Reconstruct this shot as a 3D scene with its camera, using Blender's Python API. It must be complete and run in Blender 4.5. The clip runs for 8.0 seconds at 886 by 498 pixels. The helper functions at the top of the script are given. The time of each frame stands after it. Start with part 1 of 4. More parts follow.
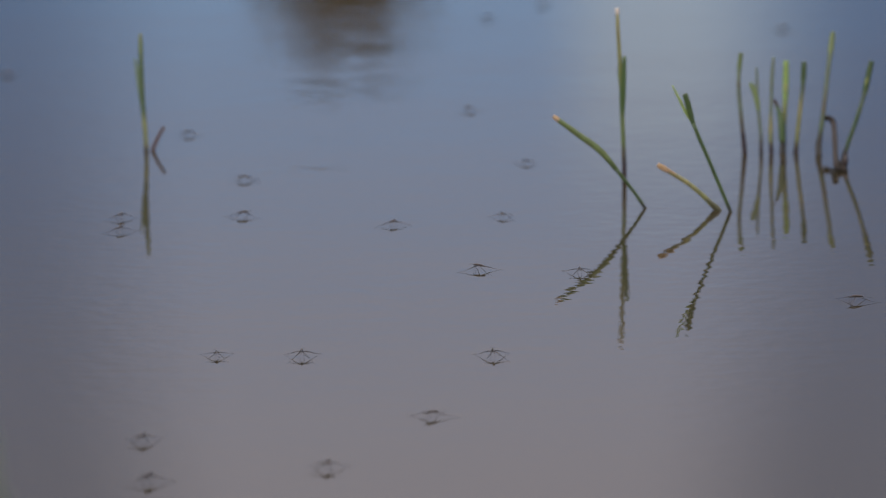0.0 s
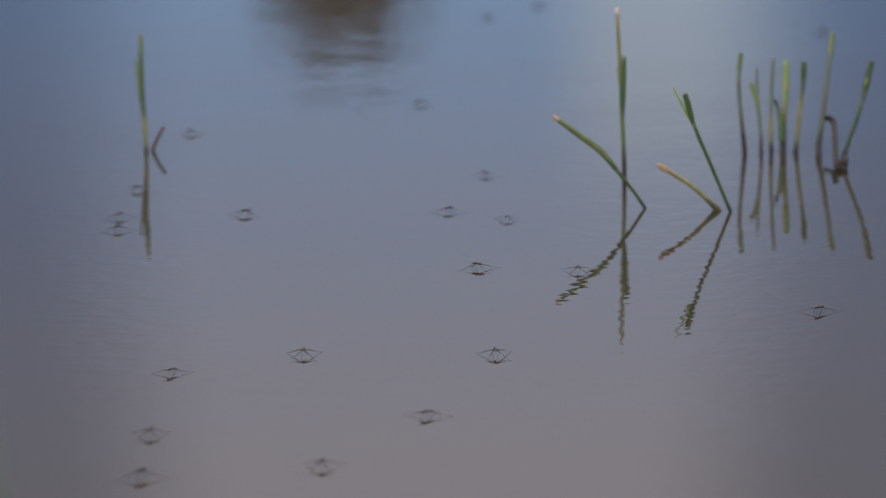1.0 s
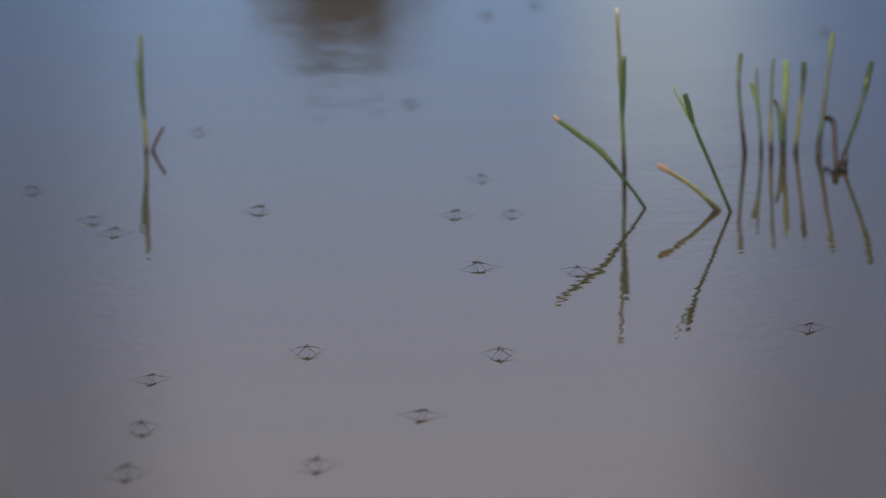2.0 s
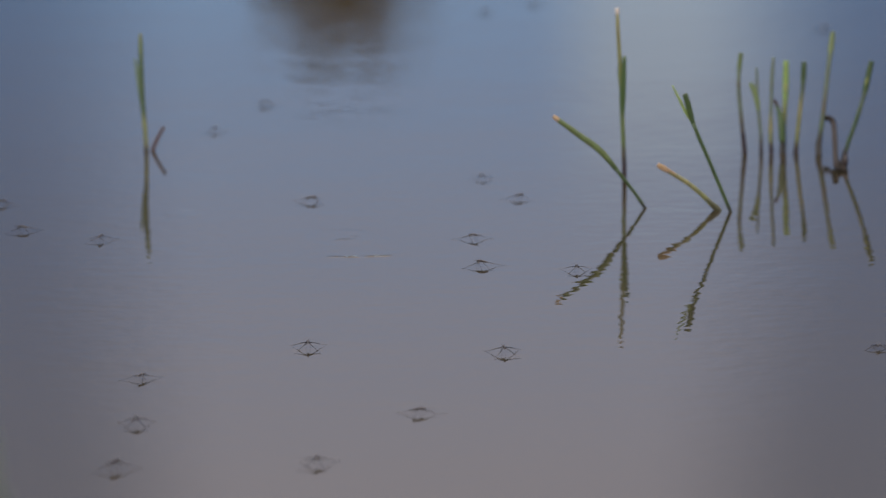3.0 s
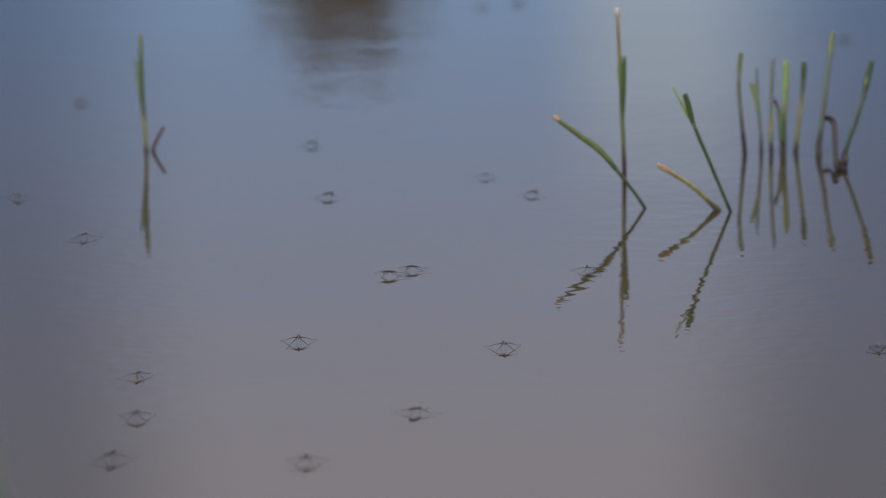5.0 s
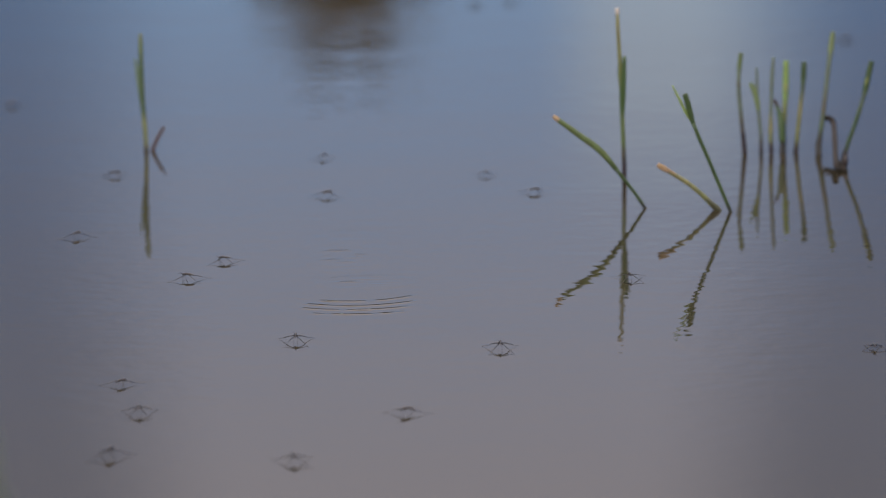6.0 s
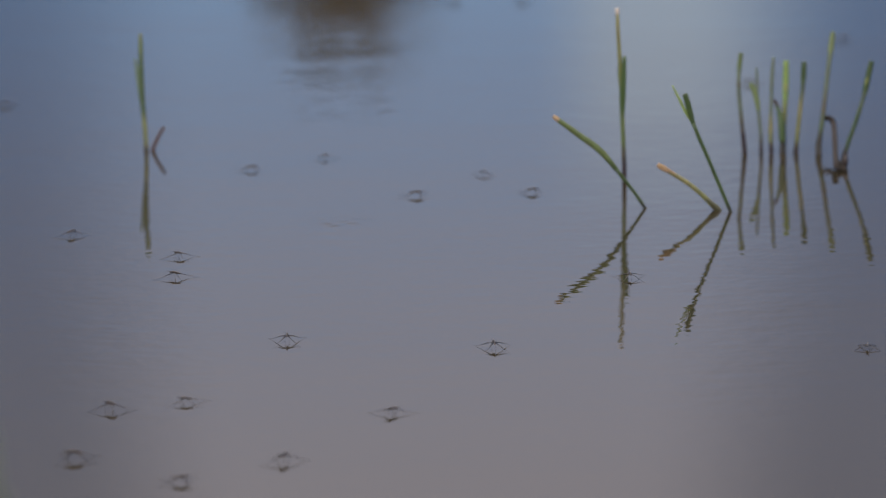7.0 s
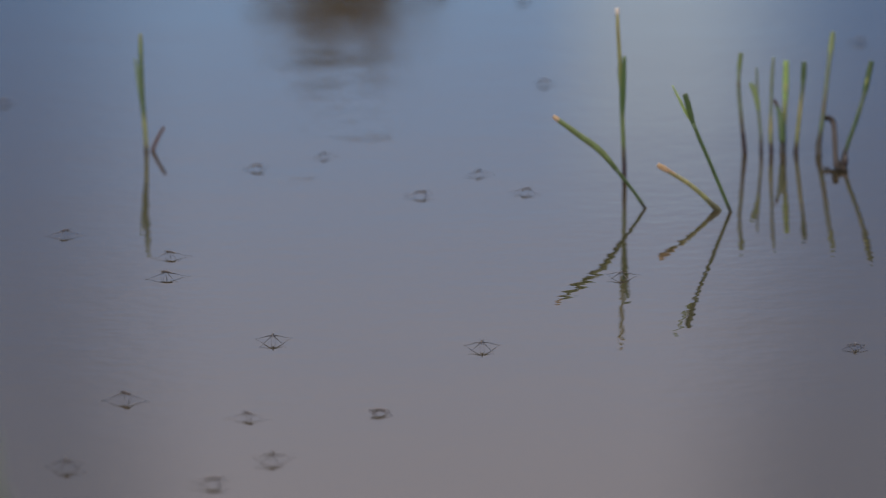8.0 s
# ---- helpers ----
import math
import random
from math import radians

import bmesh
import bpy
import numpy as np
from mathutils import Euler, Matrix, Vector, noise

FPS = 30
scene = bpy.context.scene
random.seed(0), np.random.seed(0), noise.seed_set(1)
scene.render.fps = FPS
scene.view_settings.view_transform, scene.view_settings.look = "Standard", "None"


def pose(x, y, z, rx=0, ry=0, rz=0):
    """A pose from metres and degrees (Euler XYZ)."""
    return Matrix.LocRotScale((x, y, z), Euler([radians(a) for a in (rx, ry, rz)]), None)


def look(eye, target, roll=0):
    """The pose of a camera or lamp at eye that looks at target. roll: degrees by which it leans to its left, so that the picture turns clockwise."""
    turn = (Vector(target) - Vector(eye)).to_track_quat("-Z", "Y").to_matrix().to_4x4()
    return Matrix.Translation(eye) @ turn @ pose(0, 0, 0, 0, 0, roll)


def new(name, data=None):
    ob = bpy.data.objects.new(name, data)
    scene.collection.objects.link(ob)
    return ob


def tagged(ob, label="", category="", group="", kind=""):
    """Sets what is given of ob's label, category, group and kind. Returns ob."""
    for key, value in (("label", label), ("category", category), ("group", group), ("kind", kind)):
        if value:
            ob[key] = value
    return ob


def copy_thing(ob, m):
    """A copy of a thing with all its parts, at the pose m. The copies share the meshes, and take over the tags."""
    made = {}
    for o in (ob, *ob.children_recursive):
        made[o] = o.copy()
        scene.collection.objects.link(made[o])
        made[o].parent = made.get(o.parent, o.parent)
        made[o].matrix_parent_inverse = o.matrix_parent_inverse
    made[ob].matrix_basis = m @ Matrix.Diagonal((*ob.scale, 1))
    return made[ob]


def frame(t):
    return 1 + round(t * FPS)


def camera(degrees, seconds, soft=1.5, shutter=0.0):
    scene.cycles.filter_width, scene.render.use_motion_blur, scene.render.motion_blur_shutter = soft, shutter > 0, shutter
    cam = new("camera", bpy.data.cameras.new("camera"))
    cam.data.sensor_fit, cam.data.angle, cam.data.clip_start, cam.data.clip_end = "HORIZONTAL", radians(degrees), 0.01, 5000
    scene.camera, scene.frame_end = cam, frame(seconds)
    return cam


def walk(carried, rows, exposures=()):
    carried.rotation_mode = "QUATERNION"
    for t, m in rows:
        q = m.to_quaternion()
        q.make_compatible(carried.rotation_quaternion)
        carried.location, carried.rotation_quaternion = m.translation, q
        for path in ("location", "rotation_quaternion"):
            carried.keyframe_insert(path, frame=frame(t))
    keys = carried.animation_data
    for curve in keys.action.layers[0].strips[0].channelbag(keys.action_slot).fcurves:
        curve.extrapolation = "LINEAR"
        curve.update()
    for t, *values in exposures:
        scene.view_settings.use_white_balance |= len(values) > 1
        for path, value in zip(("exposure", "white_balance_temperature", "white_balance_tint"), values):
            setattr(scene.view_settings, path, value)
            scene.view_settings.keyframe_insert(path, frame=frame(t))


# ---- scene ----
cam = camera(11.78, 8.0, soft=0.95)
cam.data.dof.use_dof = True
cam.data.dof.focus_distance = 3.36
cam.data.dof.aperture_fstop = 6.2
EYE = pose(0, 0, 0.812, 90 - 13.2, 0, 0) @ pose(0, 0, 0, 0, 0, -1.25)
walk(cam, [(0.0, EYE), (8.0, EYE)], [(0.0, 0.17, 6200, 14), (8.0, 0.17, 6200, 14)])

# ---- sky and sun ----
SUN_UP, SUN_TURN = radians(38), radians(205)


def make_world():
    """A clear low sky that pales upward under a thin veil, with one low bank of cloud; bands across it imitate lens
    vignetting.
    """
    world = bpy.data.worlds.new("sky")
    scene.world = world
    world.use_nodes = True
    nt = world.node_tree
    nt.nodes.clear()

    def node(kind, **values):
        n = nt.nodes.new("ShaderNode" + kind)
        for key, value in values.items():
            n.inputs[key.replace("_", " ")].default_value = value
        return n

    def span(source, low, high, start, end):
        n = node("MapRange", From_Min=low, From_Max=high, To_Min=start, To_Max=end)
        n.interpolation_type = "SMOOTHSTEP"
        nt.links.new(source, n.inputs["Value"])
        return n.outputs["Result"]

    def times(*factors):
        result = factors[0]
        for f in factors[1:]:
            n = node("Math")
            n.operation = "MULTIPLY"
            nt.links.new(result, n.inputs[0])
            nt.links.new(f, n.inputs[1])
            result = n.outputs[0]
        return result

    def blend(factor, below, colour):
        n = nt.nodes.new("ShaderNodeMix")
        n.data_type = "RGBA"
        n.inputs["B"].default_value = (*colour, 1)
        nt.links.new(factor, n.inputs["Factor"])
        nt.links.new(below, n.inputs["A"])
        return n.outputs["Result"]

    where = node("TexCoord").outputs["Generated"]
    split = node("SeparateXYZ")
    nt.links.new(where, split.inputs["Vector"])
    across, up = split.outputs["X"], split.outputs["Z"]
    sky = nt.nodes.new("ShaderNodeTexSky")
    sky.sky_type, sky.sun_disc = "NISHITA", False
    sky.sun_elevation, sky.sun_rotation = SUN_UP, SUN_TURN
    sky.air_density, sky.dust_density, sky.ozone_density = 1.0, 0.2, 5.0
    veiled = blend(span(up, 0.13, 0.41, 0.0, 1.0), sky.outputs["Color"], (11.4, 9.9, 9.3))
    bank = times(span(across, 0.020, 0.045, 0.0, 1.0), span(across, 0.055, 0.10, 1.0, 0.0), span(up, 0.185, 0.235, 0.27, 0.0))
    clouded = blend(bank, veiled, (11.2, 11.2, 9.2))
    # soft bands, bright amid the view, that stand in for the lens's edge darkening
    falloff = node("TexWave", Scale=1.27, Distortion=0.25, Detail=2.0, Detail_Scale=3.0, Phase_Offset=3.14)
    falloff.wave_type, falloff.bands_direction, falloff.wave_profile = "BANDS", "X", "SIN"
    nt.links.new(where, falloff.inputs["Vector"])
    # the bright band narrows upward, which darkens the lower corners in the mirror
    thin = node("Math")
    thin.operation = "SUBTRACT"
    nt.links.new(falloff.outputs["Fac"], thin.inputs[0])
    nt.links.new(span(up, 0.17, 0.35, 0.0, 0.24), thin.inputs[1])
    # lens vignetting put into the sky colour: darker and bluer towards the view's sides
    edge_tint = nt.nodes.new("ShaderNodeMix")
    edge_tint.data_type = "RGBA"
    edge_tint.inputs["A"].default_value, edge_tint.inputs["B"].default_value = (0.47, 0.52, 0.60, 1), (1, 1, 1, 1)
    nt.links.new(span(thin.outputs[0], 0.0, 0.58, 0.0, 1.0), edge_tint.inputs["Factor"])
    shade = nt.nodes.new("ShaderNodeVectorMath")
    shade.operation = "MULTIPLY"
    nt.links.new(clouded, shade.inputs[0])
    nt.links.new(edge_tint.outputs["Result"], shade.inputs[1])
    back = node("Background", Strength=0.112)
    nt.links.new(shade.outputs["Vector"], back.inputs["Color"])
    nt.links.new(back.outputs["Background"], nt.nodes.new("ShaderNodeOutputWorld").inputs["Surface"])


make_world()
sun = new("sun", bpy.data.lights.new("sun", "SUN"))
sun.data.energy, sun.data.angle, sun.data.color = 1.15, radians(10), (1.0, 0.95, 0.88)
to_sun = Vector((math.sin(SUN_TURN) * math.cos(SUN_UP), math.cos(SUN_TURN) * math.cos(SUN_UP), math.sin(SUN_UP)))
sun.matrix_world = look(to_sun * 50, (0, 0, 0))


# ---- materials ----
def surface(name, low, high, rough, scale=300.0, grain=1500.0, bump=0.0002, metal=0.0, stretch=(1, 1, 1), sheen=0.0):
    """A material of two tones mixed by a broad and a fine noise, with fine relief. Scales are per metre."""
    m = bpy.data.materials.new(name)
    m.use_nodes = True
    nt = m.node_tree
    bsdf = nt.nodes["Principled BSDF"]
    where = nt.nodes.new("ShaderNodeTexCoord")
    place = nt.nodes.new("ShaderNodeMapping")
    place.inputs["Scale"].default_value = stretch
    broad, fine = nt.nodes.new("ShaderNodeTexNoise"), nt.nodes.new("ShaderNodeTexNoise")
    broad.inputs["Scale"].default_value, fine.inputs["Scale"].default_value = scale, grain
    info = nt.nodes.new("ShaderNodeObjectInfo")
    both = nt.nodes.new("ShaderNodeMath")
    both.operation = "MULTIPLY_ADD"
    both.inputs[1].default_value = 0.5
    spread = nt.nodes.new("ShaderNodeMath")
    spread.operation = "MULTIPLY_ADD"
    spread.inputs[1].default_value, spread.inputs[2].default_value = 0.35, -0.02
    tones = nt.nodes.new("ShaderNodeMath")
    ramp = nt.nodes.new("ShaderNodeValToRGB")
    ramp.color_ramp.elements[0].color, ramp.color_ramp.elements[1].color = (*low, 1), (*high, 1)
    ramp.color_ramp.elements[0].position, ramp.color_ramp.elements[1].position = 0.45, 1.1
    relief = nt.nodes.new("ShaderNodeBump")
    relief.inputs["Distance"].default_value, relief.inputs["Strength"].default_value = bump, 0.7
    for a, b in (
        (where.outputs["Object"], place.inputs["Vector"]), (place.outputs["Vector"], broad.inputs["Vector"]),
        (place.outputs["Vector"], fine.inputs["Vector"]), (fine.outputs["Fac"], both.inputs[0]), (broad.outputs["Fac"], both.inputs[2]),
        (info.outputs["Random"], spread.inputs[0]), (both.outputs[0], tones.inputs[0]), (spread.outputs[0], tones.inputs[1]),
        (tones.outputs[0], ramp.inputs["Fac"]), (ramp.outputs["Color"], bsdf.inputs["Base Color"]),
        (fine.outputs["Fac"], relief.inputs["Height"]), (relief.outputs["Normal"], bsdf.inputs["Normal"]),
    ):
        nt.links.new(a, b)
    bsdf.inputs["Roughness"].default_value, bsdf.inputs["Metallic"].default_value = rough, metal
    return m


def water_surface():
    """Turbid pond water: a mirror by its Fresnel gloss over a silty body, with five sizes of ripple."""
    m = bpy.data.materials.new("pond_water")
    m.use_nodes = True
    nt = m.node_tree
    bsdf = nt.nodes["Principled BSDF"]
    bsdf.inputs["Roughness"].default_value, bsdf.inputs["IOR"].default_value = 0.015, 1.333
    where = nt.nodes.new("ShaderNodeTexCoord")
    # the water lies calmer towards the near bank
    spot, split, calm = nt.nodes.new("ShaderNodeNewGeometry"), nt.nodes.new("ShaderNodeSeparateXYZ"), nt.nodes.new("ShaderNodeMapRange")
    calm.interpolation_type = "SMOOTHSTEP"
    calm.inputs["From Min"].default_value, calm.inputs["From Max"].default_value = 2.8, 3.15
    calm.inputs["To Min"].default_value, calm.inputs["To Max"].default_value = 0.35, 1.0
    nt.links.new(spot.outputs["Position"], split.inputs["Vector"])
    nt.links.new(split.outputs["Y"], calm.inputs["Value"])
    normal = None
    for size, high, long, lift in ((8.0, 0.00028, 0.22, 0.0), (23.0, 0.00005, 0.50, 3.1), (46.0, 0.00008, 0.55, 1.9), (80.0, 0.00009, 0.72, 7.7), (150.0, 0.00003, 1.0, 5.2)):
        place = nt.nodes.new("ShaderNodeMapping")
        place.inputs["Location"].default_value = (lift, lift * 0.7, lift * 0.3)
        place.inputs["Rotation"].default_value = (0, 0, 0.12)
        place.inputs["Scale"].default_value = (long, 1.0, 1.0)
        ripple = nt.nodes.new("ShaderNodeTexNoise")
        ripple.inputs["Scale"].default_value, ripple.inputs["Detail"].default_value = size, 0.0
        relief = nt.nodes.new("ShaderNodeBump")
        relief.inputs["Distance"].default_value = high
        nt.links.new(where.outputs["Object"], place.inputs["Vector"])
        nt.links.new(place.outputs["Vector"], ripple.inputs["Vector"])
        nt.links.new(ripple.outputs["Fac"], relief.inputs["Height"])
        nt.links.new(calm.outputs["Result"], relief.inputs["Strength"])
        if normal:
            nt.links.new(normal, relief.inputs["Normal"])
        normal = relief.outputs["Normal"]
    nt.links.new(normal, bsdf.inputs["Normal"])
    silt = nt.nodes.new("ShaderNodeTexNoise")
    silt.inputs["Scale"].default_value, silt.inputs["Detail"].default_value = 1.6, 4.0
    ramp = nt.nodes.new("ShaderNodeValToRGB")
    ramp.color_ramp.elements[0].color, ramp.color_ramp.elements[1].color = (0.038, 0.031, 0.017, 1), (0.049, 0.040, 0.022, 1)
    nt.links.new(where.outputs["Object"], silt.inputs["Vector"])
    nt.links.new(silt.outputs["Fac"], ramp.inputs["Fac"])
    nt.links.new(ramp.outputs["Color"], bsdf.inputs["Base Color"])
    return m


WATER = water_surface()
LENGTHWISE = (1, 1, 0.12)
GREEN = surface("green_stalk", (0.080, 0.118, 0.034), (0.19, 0.24, 0.072), 0.5, 90, 900, 0.0001, stretch=LENGTHWISE)
DARK_GREEN = surface("dark_green_blade", (0.026, 0.054, 0.014), (0.070, 0.115, 0.030), 0.45, 90, 900, 0.0001, stretch=LENGTHWISE)
LIME = surface("young_green_blade", (0.13, 0.20, 0.04), (0.26, 0.34, 0.09), 0.5, 90, 900, 0.0001, stretch=LENGTHWISE)
OLIVE = surface("yellowing_stalk", (0.13, 0.155, 0.045), (0.25, 0.27, 0.085), 0.6, 90, 900, 0.0001, stretch=LENGTHWISE)
BROWN = surface("wet_brown_sheath", (0.018, 0.013, 0.010), (0.05, 0.034, 0.026), 0.4, 120, 900, 0.0002, stretch=LENGTHWISE)
SODDEN = surface("sodden_dark_leaf", (0.012, 0.009, 0.006), (0.034, 0.024, 0.014), 0.75, 120, 900, 0.0002, stretch=LENGTHWISE)
MID = surface("fading_sheath", (0.050, 0.052, 0.024), (0.11, 0.105, 0.05), 0.5, 120, 900, 0.0002, stretch=LENGTHWISE)
GREY_GREEN = surface("grey_green_stalk", (0.062, 0.095, 0.050), (0.13, 0.18, 0.098), 0.55, 90, 900, 0.0001, stretch=LENGTHWISE)
RUST = surface("rusty_dry_leaf", (0.044, 0.020, 0.012), (0.085, 0.040, 0.024), 0.7, 120, 900, 0.0002, stretch=LENGTHWISE)
STRAW = surface("dry_straw", (0.34, 0.205, 0.09), (0.50, 0.33, 0.17), 0.8, 200, 1500, 0.0002)
CUT = surface("pale_cut_end", (0.50, 0.42, 0.34), (0.70, 0.62, 0.52), 0.8, 300, 2000, 0.0002)
CHITIN = surface("brown_black_chitin", (0.026, 0.021, 0.018), (0.07, 0.055, 0.045), 0.35, 400, 3000, 0.00005)
LEG = surface("dark_brown_leg", (0.012, 0.010, 0.009), (0.032, 0.025, 0.020), 0.4, 400, 3000, 0.00003)
RED_CHITIN = surface("rust_red_chitin", (0.20, 0.05, 0.025), (0.36, 0.12, 0.06), 0.4, 400, 3000, 0.00005)
DULL_CHITIN = surface("slate_grey_chitin", (0.13, 0.135, 0.145), (0.23, 0.235, 0.25), 0.5, 400, 3000, 0.00005)
MUD = surface("damp_mud", (0.05, 0.038, 0.028), (0.13, 0.10, 0.07), 0.85, 2.0, 40, 0.01)
BARK = surface("brown_bark", (0.05, 0.035, 0.022), (0.11, 0.08, 0.05), 0.9, 12, 90, 0.004, stretch=(1, 1, 0.3))
FOLIAGE = surface("brown_olive_leaves", (0.046, 0.030, 0.011), (0.125, 0.082, 0.027), 0.7, 6, 60, 0.001)


# colours along a rush, from the wet foot to the dry tip
PURPLE, SOAKED, FADED, GREYED, FRESH = (0.036, 0.022, 0.021), (0.022, 0.019, 0.011), (0.075, 0.066, 0.034), (0.082, 0.108, 0.058), (0.115, 0.150, 0.043)
DEEP, PALE, OLIVE_TONE, YELLOWED, BRIGHT = (0.049, 0.080, 0.020), (0.125, 0.150, 0.092), (0.165, 0.175, 0.052), (0.25, 0.225, 0.080), (0.185, 0.265, 0.050)


def grown(tones):
    """A stalk whose colour changes with its height over the water; tones: metres and colours. Streaked along the fibre."""
    m = bpy.data.materials.new("rush_stalk")
    m.use_nodes = True
    nt = m.node_tree
    bsdf = nt.nodes["Principled BSDF"]
    where, split = nt.nodes.new("ShaderNodeTexCoord"), nt.nodes.new("ShaderNodeSeparateXYZ")
    place = nt.nodes.new("ShaderNodeMapping")
    place.inputs["Scale"].default_value = (1, 1, 0.1)
    streak, patch = nt.nodes.new("ShaderNodeTexNoise"), nt.nodes.new("ShaderNodeTexNoise")
    streak.inputs["Scale"].default_value, patch.inputs["Scale"].default_value = 900, 160
    level = nt.nodes.new("ShaderNodeMapRange")
    ragged = nt.nodes.new("ShaderNodeMath")
    ragged.operation = "MULTIPLY_ADD"
    ragged.inputs[1].default_value = 0.012
    ramp = nt.nodes.new("ShaderNodeValToRGB")
    steps = ramp.color_ramp.elements
    for k, (z, colour) in enumerate(tones):
        step = steps[k] if k < 2 else steps.new(1.0)
        step.position, step.color = z / tones[-1][0], (*colour, 1)
    dapple = nt.nodes.new("ShaderNodeMapRange")
    dapple.inputs["From Min"].default_value, dapple.inputs["From Max"].default_value = 0.6, 1.4
    dapple.inputs["To Min"].default_value, dapple.inputs["To Max"].default_value = 0.68, 1.34
    both = nt.nodes.new("ShaderNodeMath")
    tint = nt.nodes.new("ShaderNodeVectorMath")
    tint.operation = "SCALE"
    relief = nt.nodes.new("ShaderNodeBump")
    relief.inputs["Distance"].default_value, relief.inputs["Strength"].default_value = 0.0001, 0.7
    for a, b in (
        (where.outputs["Object"], split.inputs["Vector"]), (where.outputs["Object"], place.inputs["Vector"]),
        (place.outputs["Vector"], streak.inputs["Vector"]), (where.outputs["Object"], patch.inputs["Vector"]),
        (patch.outputs["Fac"], ragged.inputs[0]), (split.outputs["Z"], ragged.inputs[2]), (ragged.outputs[0], level.inputs["Value"]),
        (level.outputs["Result"], ramp.inputs["Fac"]), (streak.outputs["Fac"], both.inputs[0]), (patch.outputs["Fac"], both.inputs[1]),
        (both.outputs[0], dapple.inputs["Value"]), (ramp.outputs["Color"], tint.inputs[0]), (dapple.outputs["Result"], tint.inputs["Scale"]),
        (tint.outputs["Vector"], bsdf.inputs["Base Color"]), (streak.outputs["Fac"], relief.inputs["Height"]), (relief.outputs["Normal"], bsdf.inputs["Normal"]),
    ):
        nt.links.new(a, b)
    bsdf.inputs["Roughness"].default_value = 0.5
    level.inputs["From Min"].default_value, level.inputs["From Max"].default_value = 0.006, tones[-1][0] + 0.006
    return m


def wing_surface(name, vein_tone, film_tone, cover):
    """A veined, see-through wing; cover: how much of what lies behind it hides."""
    m = bpy.data.materials.new(name)
    m.use_nodes = True
    nt = m.node_tree
    bsdf = nt.nodes["Principled BSDF"]
    vein = nt.nodes.new("ShaderNodeTexVoronoi")
    vein.feature = "DISTANCE_TO_EDGE"
    vein.inputs["Scale"].default_value = 700
    ramp = nt.nodes.new("ShaderNodeValToRGB")
    ramp.color_ramp.elements[0].color, ramp.color_ramp.elements[1].color = (*vein_tone, 1), (*film_tone, 1)
    ramp.color_ramp.elements[1].position = 0.15
    where = nt.nodes.new("ShaderNodeTexCoord")
    nt.links.new(where.outputs["Object"], vein.inputs["Vector"])
    nt.links.new(vein.outputs["Distance"], ramp.inputs["Fac"])
    nt.links.new(ramp.outputs["Color"], bsdf.inputs["Base Color"])
    bsdf.inputs["Roughness"].default_value, bsdf.inputs["Alpha"].default_value = 0.3, cover
    return m


AMBER_WING = wing_surface("amber_wing", (0.12, 0.045, 0.012), (0.42, 0.23, 0.08), 0.6)
CLEAR_WING = wing_surface("clear_wing", (0.12, 0.10, 0.08), (0.34, 0.33, 0.30), 0.16)


# ---- shaping ----
def part(name, bm, material, parent=None, label=""):
    """Links a bmesh as one mesh object, under a thing or a part."""
    mesh = bpy.data.meshes.new(name)
    bm.to_mesh(mesh)
    bm.free()
    for p in mesh.polygons:
        p.use_smooth = True
    mesh.materials.append(material)
    ob = new(name, mesh)
    ob.parent = parent
    return tagged(ob, label)


def thing(name, label, category, group="", at=(0, 0, 0)):
    ob = tagged(new(name), label, category, group)
    ob.empty_display_size = 0.01
    ob.location = at
    return ob


def along(points, n):
    """n + 1 places on a smooth line through points, as vectors."""
    p = [Vector(q) for q in points]
    p = [p[0] * 2 - p[1], *p, p[-1] * 2 - p[-2]]
    spans, out = len(p) - 3, []
    for i in range(n + 1):
        s = min(i / n * spans, spans - 1e-6)
        k, u = int(s), s - int(s)
        a, b, c, d = p[k:k + 4]
        out.append(0.5 * (2 * b + (c - a) * u + (2 * a - 5 * b + 4 * c - d) * u * u + (3 * b - a - 3 * c + d) * u ** 3))
    return out


def tube(bm, points, radii, n=10, sides=8, flat=1.0, wobble=0.0):
    """A closed tube along points; radii are spread over it, flat thins it across y."""
    path = along(points, n)
    rings = []
    for i, c in enumerate(path):
        way = (path[min(i + 1, n)] - path[max(i - 1, 0)]).normalized()
        side = way.cross(Vector((0, 1, 0)))
        if side.length < 1e-4:
            side = Vector((1, 0, 0))
        side.normalize()
        deep = side.cross(way).normalized()
        s = i / n * (len(radii) - 1)
        k = min(int(s), len(radii) - 2)
        r = radii[k] + (radii[k + 1] - radii[k]) * (s - k)
        r *= 1 + wobble * (random.random() - 0.5)
        rings.append([bm.verts.new(c + side * (r * math.cos(a)) + deep * (r * flat * math.sin(a)))
                      for a in (2 * math.pi * j / sides for j in range(sides))])
    for a, b in zip(rings, rings[1:]):
        for j in range(sides):
            bm.faces.new((a[j], a[(j + 1) % sides], b[(j + 1) % sides], b[j]))
    bm.faces.new(rings[0][::-1])
    bm.faces.new(rings[-1])
    return bm


def piece(name, points, radii, material, parent, label="", **how):
    return part(name, tube(bmesh.new(), points, radii, **how), material, parent, label)


# ---- ground and water ----
def bank_height(k, a):
    if k < 0.9:
        return -0.5
    if k < 1.0:
        return -0.5 + 5.0 * (k - 0.9)
    rough = noise.noise(Vector((math.cos(a) * k * 6, math.sin(a) * k * 6, 0))) * 0.05
    return min(0.12 * (k - 1.0) * 8, 0.35) + (rough if k < 30 else 0)


